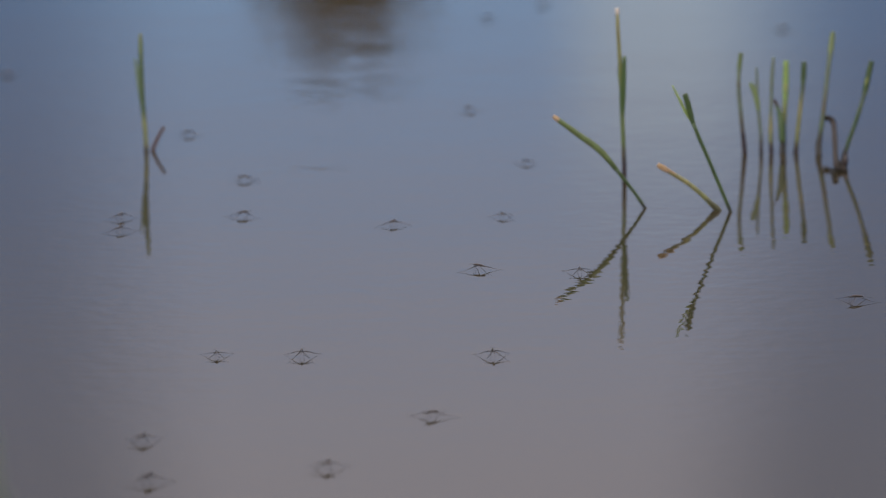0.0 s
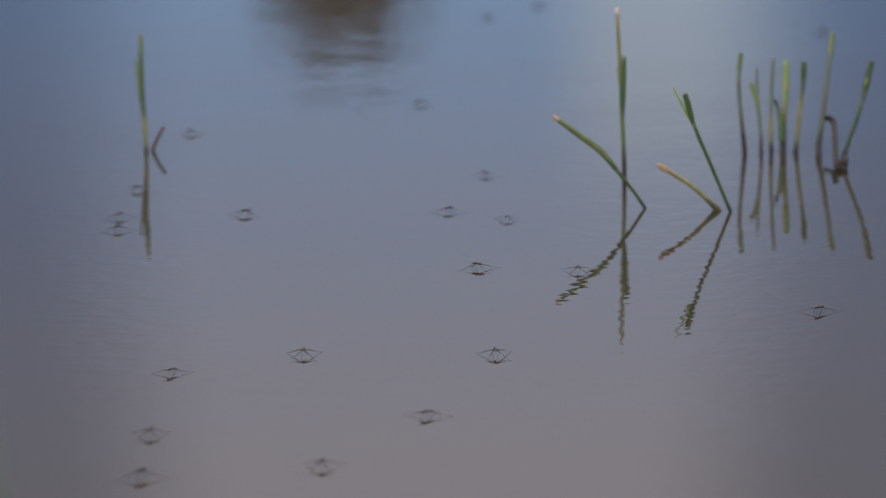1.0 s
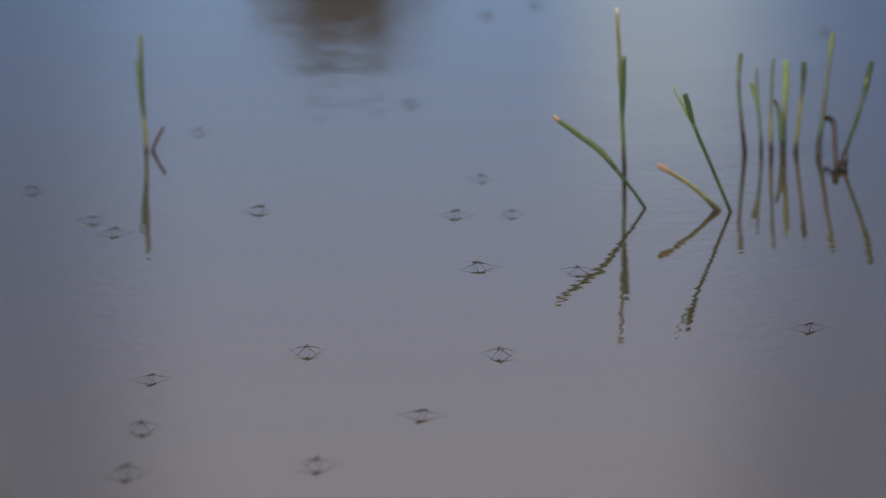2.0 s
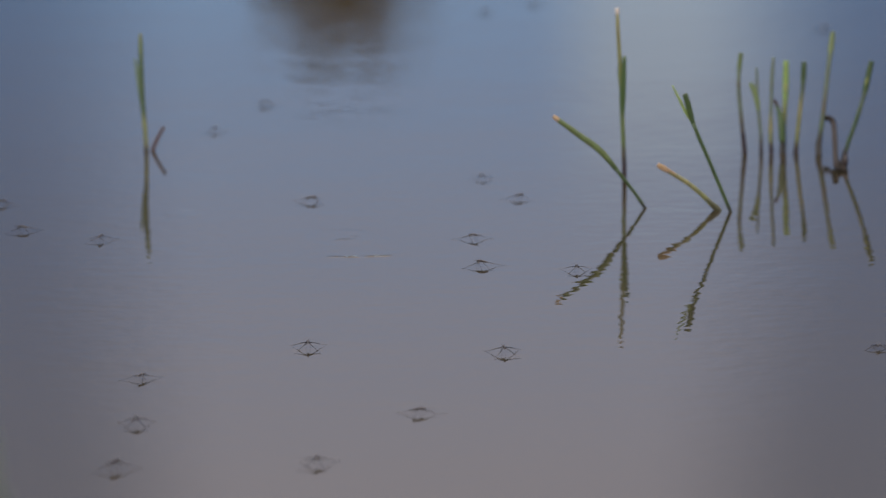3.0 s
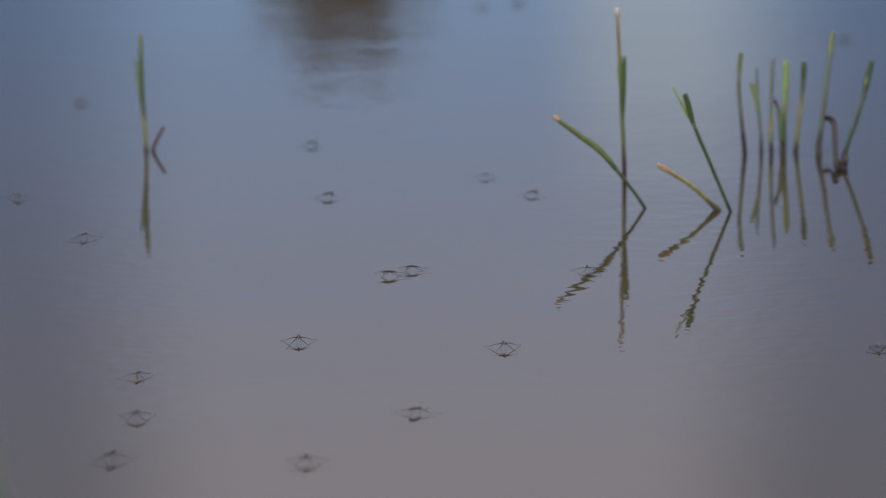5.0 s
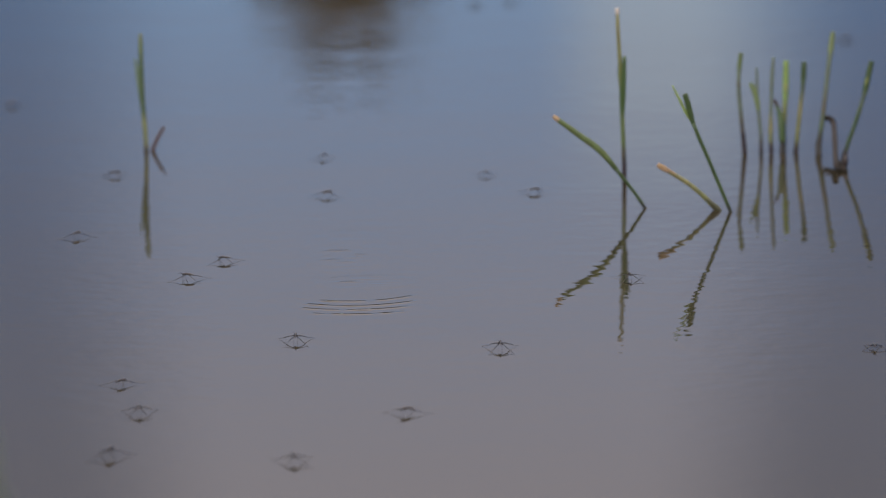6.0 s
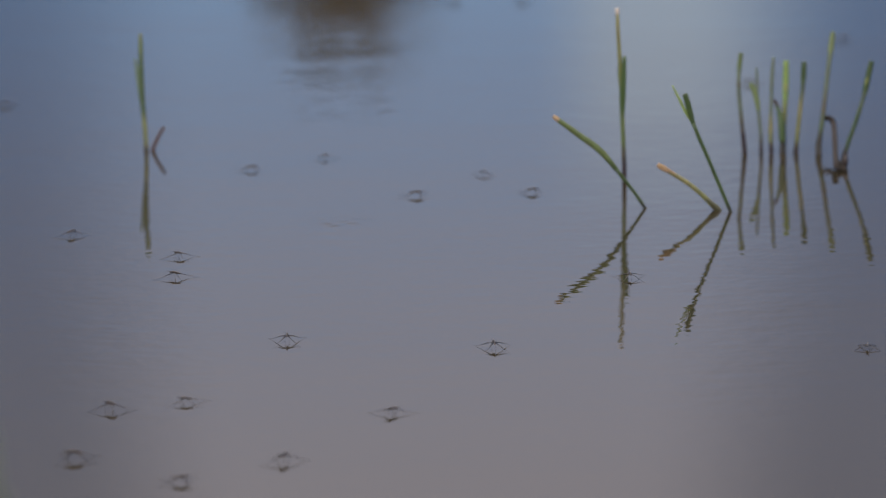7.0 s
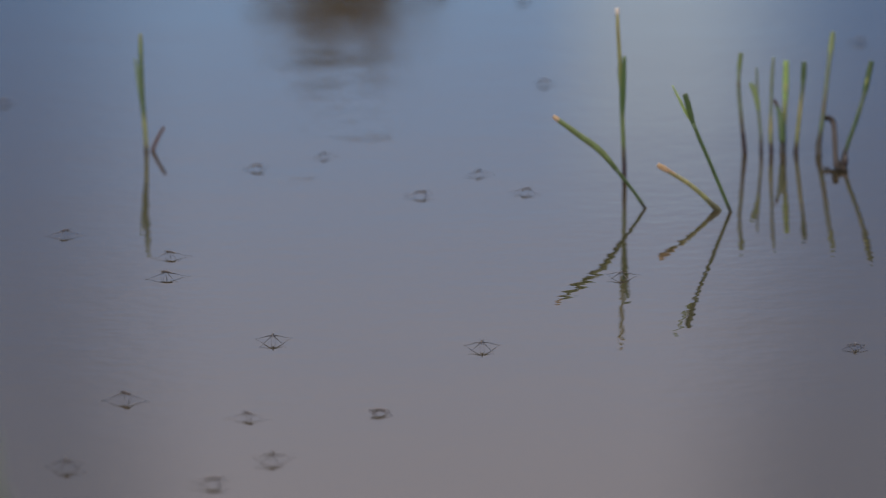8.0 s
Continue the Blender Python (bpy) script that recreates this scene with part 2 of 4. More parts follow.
def build_ground():
    bm = bmesh.new()
    shares = [0.3, 0.7, 0.9, 0.95, 1.0, 1.02, 1.05, 1.1, 1.2, 1.4, 1.8, 2.5, 4, 8, 20, 60, 200]
    rings = []
    for k in shares:
        ring = []
        for j in range(96):
            a = 2 * math.pi * j / 96
            edge = 1 + 0.04 * noise.noise(Vector((math.cos(a) * 3, math.sin(a) * 3, 5)))
            ring.append(bm.verts.new((16 * k * edge * math.cos(a), 12.4 + 11.2 * k * edge * math.sin(a), bank_height(k, a))))
        rings.append(ring)
    for r, s in zip(rings, rings[1:]):
        for j in range(96):
            bm.faces.new((r[j], r[(j + 1) % 96], s[(j + 1) % 96], s[j]))
    bm.faces.new(rings[0])
    tagged(part("ground", bm, MUD), "damp brown mud bank round a still pond", "ground", kind="structure")


def build_water():
    bm = bmesh.new()
    ring = [bm.verts.new((17.2 * math.cos(a), 12.4 + 12.3 * math.sin(a), 0)) for a in (2 * math.pi * j / 96 for j in range(96))]
    bm.faces.new(ring)
    return tagged(part("water", bm, WATER), "calm turbid pond water mirroring a blue-grey sky", "water", kind="structure")


build_ground()
water = build_water()


# ---- the tree whose top the water mirrors ----
def build_tree(x, y, high, half):
    """A slender tree with a blunt, dense crown; half: half the crown's width in metres."""
    tree = thing("tree", "slender brown-leaved tree with a blunt crown on the far bank", "tree", at=(x, y, 0))
    rng = random.Random(4)
    piece("trunk", [(0, 0, -0.1), (0.03, 0, high * 0.4), (-0.02, 0.02, high * 0.75), (0, 0, high * 0.96)], [0.08, 0.06, 0.035, 0.008], BARK, tree, n=14, wobble=0.1)

    def reach_at(z):
        dome = min(max((z - (high - 0.5)) / 0.5, 0.0), 1.0)
        return half * math.sqrt(1 - dome ** 2.2) * (0.75 + 0.25 * min(z / (0.6 * high), 1))

    tips = []
    for i in range(64):
        z = high * (0.24 + 0.68 * i / 63)
        a = i * 2.4
        end = min(z + 0.2 + 0.2 * rng.random(), high - 0.03)
        reach = reach_at(end) * rng.uniform(0.72, 1.05)
        tip = Vector((reach * math.cos(a), reach * math.sin(a), end))
        piece("limb", [(0, 0, z), tip * 0.5 + Vector((0, 0, z * 0.45)), tip], [0.014, 0.009, 0.003], BARK, tree, n=5, sides=5)
        tips += [Vector((0, 0, z)).lerp(tip, u) for u in (0.3, 0.5, 0.7, 0.85, 1.0)]
    verts, faces = [], []
    for c in tips:
        thick = 1.0 - 0.75 * min(max((c.z - (high - 0.5)) / 0.42, 0.0), 1.0)
        for _ in range(int(thick * (rng.randint(40, 64) if c.x < 0.42 * half else rng.randint(12, 32)))):
            o = c + Vector([rng.gauss(0, 0.065) for _ in range(3)])
            turn = Euler([rng.uniform(0, 6.3) for _ in range(3)]).to_matrix()
            s = rng.uniform(0.018, 0.038)
            k = len(verts)
            verts += [o + turn @ Vector(q) for q in ((-s, 0, 0), (0, -s * 0.45, s * 0.1), (s, 0, 0), (0, s * 0.45, s * 0.1))]
            faces.append((k, k + 1, k + 2, k + 3))
    mesh = bpy.data.meshes.new("crown")
    mesh.from_pydata(verts, [], faces)
    mesh.materials.append(FOLIAGE)
    crown = new("crown", mesh)
    crown.parent = tree


build_tree(-0.525, 25.0, 3.96, 0.59)


# ---- rushes standing in the water ----
TOP = 9.0


def stretch_of(path, low, high, n=8):
    """The stretch of a rising path between two heights."""
    fine = along(path, 160)
    low, high = max(low, fine[0].z), min(high, fine[-1].z)
    out = []
    for i in range(n + 1):
        z = low + (high - low) * i / n
        k = next((j for j in range(len(fine) - 1) if fine[j + 1].z >= z), len(fine) - 2)
        u = (z - fine[k].z) / max(fine[k + 1].z - fine[k].z, 1e-6)
        out.append(fine[k].lerp(fine[k + 1], min(max(u, 0.0), 1.0)))
    return out


def rush(label, x, y, spine, segments, group="cut rush stems in the pond", name="rush_stem"):
    """spine: metres from the foot at the waterline; segments: part name, lower and upper height, radii, material, flatness."""
    stem = thing(name, label, "twig" if name == "twig" else "rush", group, (x, y, 0))
    way = Vector(spine[0]).normalized()
    path = [way * (-0.014 / max(way.z, 0.2)), (0, 0, 0)] + spine
    for kind, low, high, radii, material, flat in segments:
        piece(kind, stretch_of(path, low, high), radii, material, stem, n=14, flat=flat, wobble=0.08)
    return stem


def extra(stem, kind, points, radii, material, flat=0.3):
    piece(kind, points, radii, material, stem, n=14, flat=flat, wobble=0.06)


def build_rushes():
    tone = grown([(0, PURPLE), (0.0133, PURPLE), (0.0245, FADED), (0.0337, FRESH), (0.0693, FRESH), (0.0997, OLIVE_TONE), (0.13, YELLOWED), (0.1526, YELLOWED)])
    s = rush("tall upright green rush stem with a pale cut tip", 0.1622, 3.7208,
             [(-0.0001, 0.0002, 0.0133), (-0.0006, 0.0005, 0.0337), (-0.0013, 0.0009, 0.0591), (-0.002, 0.0013, 0.0845), (-0.0029, 0.0017, 0.1098), (-0.0039, 0.002, 0.13), (-0.0046, 0.0024, 0.1526)],
             [("sheath", -0.012, 0.0163, [0.0023, 0.0023, 0.0021, 0.002], tone, 0.9),
              ("sheath_edge", 0.0143, 0.0225, [0.0021, 0.002, 0.0019], tone, 0.9),
              ("stalk", 0.0204, 0.0754, [0.0019, 0.0019, 0.0019], tone, 0.9),
              ("upper_stalk", 0.0733, 0.1481, [0.0017, 0.0017, 0.0016, 0.0015], tone, 0.9),
              ("cut_tip", 0.1476, TOP, [0.0016, 0.0021, 0.0016], CUT, 1)])
    extra(s, "blade", [(-0.0008, -0.0001, 0.0568), (-0.0007, -0.0009, 0.0722), (0.0002, -0.0016, 0.0901), (0.0012, -0.0013, 0.1103)], [0.0014, 0.0026, 0.0023, 0.0016], DARK_GREEN, 0.3)
    extra(s, "blade", [(-0.0015, 0.0021, 0.0741), (-0.0028, 0.0025, 0.0944), (-0.0033, 0.0027, 0.1136)], [0.0014, 0.0019, 0.0007], GREEN, 0.4)

    tone = grown([(0, SOAKED), (0.0096, DEEP), (0.0348, DEEP), (0.0474, FRESH), (0.0824, FRESH)])
    s = rush("green rush stem leaning low over the water, straw-coloured tip", 0.1745, 3.5984,
             [(-0.0095, 0, 0.0146), (-0.0191, 0, 0.0275), (-0.0272, 0, 0.0383), (-0.0391, 0, 0.0525), (-0.0535, 0, 0.0636), (-0.0678, 0, 0.0746), (-0.0779, 0, 0.0824)],
             [("stalk", -0.012, 0.0348, [0.0014, 0.0014, 0.0015, 0.0018], tone, 0.8),
              ("blade", 0.0333, 0.0799, [0.0018, 0.0024, 0.0027, 0.0026, 0.0024, 0.002], tone, 0.45),
              ("cut_tip", 0.0789, TOP, [0.0018, 0.0021, 0.0016], STRAW, 0.8)])

    tone = grown([(0, SOAKED), (0.01, DEEP), (0.1036, DEEP)])
    s = rush("dark green leaning rush stem with a split top", 0.2464, 3.578,
             [(-0.0081, 0, 0.02), (-0.0161, 0, 0.0399), (-0.0242, 0, 0.0597), (-0.0308, 0, 0.0761), (-0.0345, 0, 0.0894), (-0.0382, 0, 0.1036)],
             [("stalk", -0.012, 0.078, [0.0015, 0.0016, 0.0016, 0.0017], tone, 0.8),
              ("blade", 0.0761, TOP, [0.0016, 0.0022, 0.0026, 0.0025, 0.0022], tone, 0.3)])
    extra(s, "blade", [(-0.0311, 0.002, 0.0766), (-0.0372, 0.003, 0.0864), (-0.0424, 0.003, 0.0973), (-0.0486, 0.003, 0.1101)], [0.0009, 0.0013, 0.0011, 0.0006], LIME, 0.3)

    tone = grown([(0, FADED), (0.0086, OLIVE_TONE), (0.0315, YELLOWED), (0.0407, YELLOWED)])
    s = rush("short bent yellow rush stub with an orange-straw end", 0.2353, 3.5857,
             [(-0.0067, 0, 0.0076), (-0.0139, 0, 0.0147), (-0.0226, 0, 0.0225), (-0.0331, 0, 0.0297), (-0.0427, 0, 0.0358), (-0.0504, 0, 0.0407)],
             [("stalk", -0.012, 0.0366, [0.0027, 0.0025, 0.002, 0.0019, 0.0018], tone, 0.7),
              ("cut_tip", 0.0346, TOP, [0.0018, 0.0025, 0.0021], STRAW, 0.8)])
    extra(s, "sheath", [(0.0032, -0.002, -0.0006), (-0.0006, -0.002, 0.0034), (-0.0092, -0.002, 0.0106)], [0.0011, 0.0018, 0.0009], MID, 0.5)
    extra(s, "dry_edge", [(-0.0351, -0.002, 0.0324), (-0.0419, -0.002, 0.037), (-0.0481, -0.002, 0.0411)], [0.0006, 0.0009, 0.0006], STRAW, 0.5)

    tone = grown([(0, PURPLE), (0.0177, PURPLE), (0.0296, FADED), (0.0425, PALE), (0.0709, PALE), (0.0812, FRESH), (0.092, FRESH)])
    s = rush("slim upright rush stem, purple-brown at the foot", 0.2759, 3.8155,
             [(-0.0009, 0.0006, 0.0114), (-0.0023, 0.0014, 0.026), (-0.0037, 0.0023, 0.0425), (-0.0051, 0.0032, 0.0606), (-0.0044, 0.0041, 0.0761), (-0.0027, 0.0049, 0.092)],
             [("sheath", -0.012, 0.0228, [0.0022, 0.0023, 0.0022, 0.0019], tone, 0.9),
              ("sheath_edge", 0.0208, 0.0332, [0.0019, 0.0018, 0.0018], tone, 0.9),
              ("stalk", 0.0311, 0.0745, [0.0018, 0.0018, 0.0017], tone, 0.8),
              ("blade", 0.0725, TOP, [0.0017, 0.002, 0.0021, 0.002], tone, 0.5)])
    extra(s, "node", [(-0.0047, 0.0012, 0.061), (-0.0052, 0.0014, 0.0636), (-0.0052, 0.0015, 0.0657)], [0.0012, 0.0018, 0.0013], MID, 0.6)

    tone = grown([(0, SOAKED), (0.0051, PURPLE), (0.0103, FADED), (0.018, PALE), (0.0463, PALE), (0.077, PALE)])
    s = rush("pale rush stem with one leaf folded aside", 0.291, 3.8189,
             [(-0.0001, 0.0015, 0.0154), (-0.0014, 0.003, 0.0309), (-0.0028, 0.0045, 0.0463), (-0.0029, 0.0059, 0.0617), (-0.0032, 0.0074, 0.077)],
             [("sheath", -0.012, 0.0046, [0.0019, 0.0018], tone, 0.9),
              ("sheath_edge", 0.0036, 0.0103, [0.0018, 0.0017, 0.0015], tone, 0.9),
              ("stalk", 0.0082, 0.0473, [0.0015, 0.0015, 0.0015], tone, 0.8),
              ("upper_stalk", 0.0453, TOP, [0.0013, 0.0012, 0.001], tone, 0.8)])
    extra(s, "blade", [(-0.002, 0.0016, 0.038), (-0.0033, 0.0015, 0.0469), (-0.0057, 0.0023, 0.0562), (-0.0092, 0.0031, 0.0639)], [0.0014, 0.0022, 0.0024, 0.0019], GREEN, 0.4)

    tone = grown([(0, PURPLE), (0.0067, PURPLE), (0.0129, OLIVE_TONE), (0.0274, YELLOWED), (0.0403, PALE), (0.0886, PALE)])
    s = rush("grey-green upright rush stem, yellow towards the foot", 0.2996, 3.8105,
             [(-0.0004, 0.0008, 0.0145), (-0.0003, 0.0017, 0.03), (0.0004, 0.0027, 0.048), (0.0011, 0.0038, 0.0686), (0.0028, 0.0049, 0.0886)],
             [("sheath", -0.012, 0.0078, [0.0021, 0.002], tone, 0.9),
              ("sheath_edge", 0.0067, 0.0129, [0.002, 0.0018, 0.0018], tone, 0.9),
              ("stalk", 0.0109, 0.0352, [0.0018, 0.0018, 0.0016], tone, 0.9),
              ("blade", 0.0331, TOP, [0.0015, 0.0014, 0.0016, 0.0013], tone, 0.6)])

    tone = grown([(0, SOAKED), (0.0104, SOAKED), (0.0203, DEEP), (0.0376, OLIVE_TONE), (0.05, BRIGHT), (0.0807, BRIGHT)])
    s = rush("thick rush stem with a bright lime blade", 0.3102, 3.8144,
             [(0.0008, 0.0029, 0.0104), (0.0016, 0.0063, 0.0228), (0.0028, 0.0104, 0.0376), (0.0039, 0.0145, 0.0525), (0.0052, 0.0223, 0.0807)],
             [("sheath", -0.012, 0.0163, [0.0034, 0.0032, 0.0029, 0.0024], tone, 0.8),
              ("sheath_edge", 0.0143, 0.0223, [0.0024, 0.0022, 0.002], tone, 0.8),
              ("stalk", 0.0203, 0.051, [0.0022, 0.0022], tone, 0.8),
              ("blade", 0.047, TOP, [0.0022, 0.0028, 0.0028, 0.0026, 0.0024], tone, 0.4)])
    extra(s, "blade", [(-0.0006, -0.0014, 0.0103), (-0.0011, 0.0013, 0.0238), (-0.0021, 0.0043, 0.0348), (-0.0054, 0.007, 0.0447)], [0.0024, 0.0029, 0.0024, 0.0012], DARK_GREEN, 0.4)
    extra(s, "dry_tip", [(-0.004, 0.0055, 0.0429), (-0.006, 0.0064, 0.0464), (-0.0075, 0.007, 0.0484)], [0.0012, 0.0014, 0.0007], RUST, 0.5)
    extra(s, "dry_patch", [(0.0037, 0.0118, 0.054), (0.0041, 0.0129, 0.058), (0.0042, 0.0138, 0.0615)], [0.0012, 0.0019, 0.001], OLIVE, 0.4)

    tone = grown([(0, SOAKED), (0.0041, PURPLE), (0.0119, OLIVE_TONE), (0.0418, YELLOWED), (0.0572, GREYED), (0.0649, DEEP), (0.0829, DEEP)])
    s = rush("yellow-green rush stem with a dark blade end", 0.3219, 3.8131,
             [(0.0011, 0.0006, 0.0108), (0.0028, 0.0016, 0.0263), (0.0049, 0.0026, 0.0443), (0.0071, 0.0037, 0.0623), (0.0083, 0.0049, 0.0829)],
             [("sheath", -0.012, 0.0052, [0.0025, 0.0022], tone, 0.9),
              ("sheath_edge", 0.0041, 0.0119, [0.0022, 0.002, 0.0019], tone, 0.9),
              ("stalk", 0.0098, 0.0664, [0.0018, 0.0018, 0.0018], tone, 0.8),
              ("blade", 0.0639, TOP, [0.0019, 0.0025, 0.0024, 0.0023], tone, 0.5)])

    tone = grown([(0, SOAKED), (0.0117, SOAKED), (0.0239, DEEP), (0.039, FADED), (0.0578, GREYED), (0.0768, GREYED), (0.0886, FRESH), (0.1019, FRESH)])
    s = rush("tall curved rush stem with a broken leaf folded down", 0.3422, 3.806,
             [(0.0004, 0.0046, 0.0085), (0.0028, 0.0104, 0.0192), (0.0058, 0.0185, 0.0343), (0.0087, 0.0273, 0.0508), (0.0116, 0.0362, 0.0673), (0.0151, 0.0463, 0.0863), (0.018, 0.0547, 0.1019)],
             [("sheath", -0.012, 0.0117, [0.0024, 0.003, 0.0028], tone, 0.9),
              ("sheath_edge", 0.0099, 0.022, [0.0026, 0.0022, 0.0021], tone, 0.9),
              ("stalk", 0.0192, 0.0853, [0.0021, 0.002, 0.002], tone, 0.8),
              ("blade", 0.0825, TOP, [0.0021, 0.0026, 0.0025, 0.0021], tone, 0.5)])
    extra(s, "folded_leaf", [(0.0035, 0.0129, 0.0239), (0.0063, 0.0292, 0.0253), (0.0097, 0.0441, 0.024), (0.0129, 0.0401, 0.0248), (0.0162, 0.0334, 0.0226), (0.0143, -0.0006, 0.0192), (0.0116, -0.0342, 0.0147), (0.0089, -0.069, 0.0108), (0.0071, -0.093, 0.0067)], [0.0014, 0.0023, 0.0024, 0.0026, 0.0029, 0.003, 0.003, 0.0029, 0.0024], SODDEN, 0.4)

    tone = grown([(0, PURPLE), (0.0116, SOAKED), (0.0207, DEEP), (0.0409, DEEP), (0.0585, GREYED), (0.0686, DEEP), (0.0922, DEEP)])
    s = rush("leaning rush stem rising from a brown rotten tuft", 0.3594, 3.7602,
             [(0.0024, 0.0008, 0.0106), (0.0062, 0.0017, 0.0217), (0.0111, 0.0027, 0.0348), (0.0155, 0.0037, 0.0479), (0.0202, 0.005, 0.0635), (0.0235, 0.0061, 0.0786), (0.0269, 0.0072, 0.0922)],
             [("sheath", -0.012, 0.0137, [0.0031, 0.0026, 0.0021], tone, 0.9),
              ("stalk", 0.0096, 0.064, [0.0018, 0.0018, 0.0018, 0.0018], tone, 0.8),
              ("blade", 0.062, TOP, [0.0021, 0.0026, 0.0027, 0.0025, 0.0023], tone, 0.5)])
    extra(s, "node", [(0.021, 0.0035, 0.0715), (0.0218, 0.0038, 0.0745), (0.0226, 0.004, 0.0775)], [0.0007, 0.0012, 0.0007], OLIVE, 0.5)
    extra(s, "rotten_leaf", [(-0.0001, -0.012, -0.001), (0.0009, -0.012, 0.0031), (0.0014, -0.0116, 0.0076), (0.0021, -0.0093, 0.0112)], [0.0021, 0.0028, 0.0026, 0.0014], BROWN, 0.4)
    extra(s, "rotten_leaf", [(0.0006, -0.02, -0.0009), (-0.0031, -0.022, 0.0017), (-0.0061, -0.0219, 0.0059), (-0.0075, -0.0154, 0.0112)], [0.0019, 0.0028, 0.0024, 0.0009], SODDEN, 0.5)
    extra(s, "rotten_leaf", [(-0.0081, -0.022, 0.0018), (-0.0044, -0.03, 0.0019), (0.0001, -0.03, 0.0018)], [0.0017, 0.0028, 0.0019], SODDEN, 0.5)

    tone = grown([(0, SOAKED), (0.0026, FADED), (0.0087, OLIVE_TONE), (0.0266, OLIVE_TONE), (0.0368, DEEP), (0.0495, DEEP), (0.0801, DEEP), (0.0954, FRESH), (0.1056, OLIVE_TONE)])
    s = rush("lone upright rush stem, green with a yellow tip", -0.2721, 3.886,
             [(-0.0003, 0.0019, 0.0087), (-0.0008, 0.0044, 0.0199), (-0.0018, 0.0075, 0.0342), (-0.0028, 0.0106, 0.0485), (-0.0031, 0.0153, 0.0699), (-0.0031, 0.0197, 0.0903), (-0.003, 0.0231, 0.1056)],
             [("sheath", -0.012, 0.0036, [0.0023, 0.0022], tone, 0.9),
              ("sheath_edge", 0.0026, 0.0087, [0.0022, 0.0021, 0.0019], tone, 0.9),
              ("stalk", 0.0066, 0.0434, [0.0019, 0.0021, 0.0022], tone, 0.8),
              ("blade", 0.0373, 0.0975, [0.0022, 0.0024, 0.0023, 0.0022, 0.0019], tone, 0.45),
              ("dry_tip", 0.0944, TOP, [0.0019, 0.0018, 0.0013], tone, 0.6)])
    extra(s, "blade", [(-0.0032, 0.0114, 0.0377), (-0.0053, 0.0159, 0.0539), (-0.0071, 0.0203, 0.0691), (-0.0089, 0.0232, 0.0824)], [0.0012, 0.0017, 0.0016, 0.001], GREY_GREEN, 0.5)

    s = rush("short rust-brown twig slanting out of the water", -0.2663, 3.8854,
             [(0.0034, 0, 0.0085), (0.0073, 0, 0.0153), (0.0112, 0, 0.0221)],
             [("twig", -0.012, TOP, [0.0018, 0.0018, 0.0017, 0.0016, 0.0013], RUST, 0.7)], name="twig", group="")


build_rushes()


# ---- grass on the near bank, far out of focus ----
def build_near_grass():
    tuft = thing("grass_tuft", "soft green grass tuft on the near bank", "grass", at=(-0.1475, 1.4, 0))
    rng = random.Random(9)
    for _ in range(8):
        x, y = rng.uniform(-0.014, 0.001), rng.uniform(-0.04, 0.04)
        lean, h = rng.uniform(-0.012, 0.002), rng.uniform(0.398, 0.425)
        piece("blade", [(x, y, -0.3), (x, y, 0.1), (x + lean * 0.4, y, h * 0.7), (x + lean, y, h)], [0.0025, 0.004, 0.0035, 0.001], DARK_GREEN, tuft, flat=0.3)


build_near_grass()


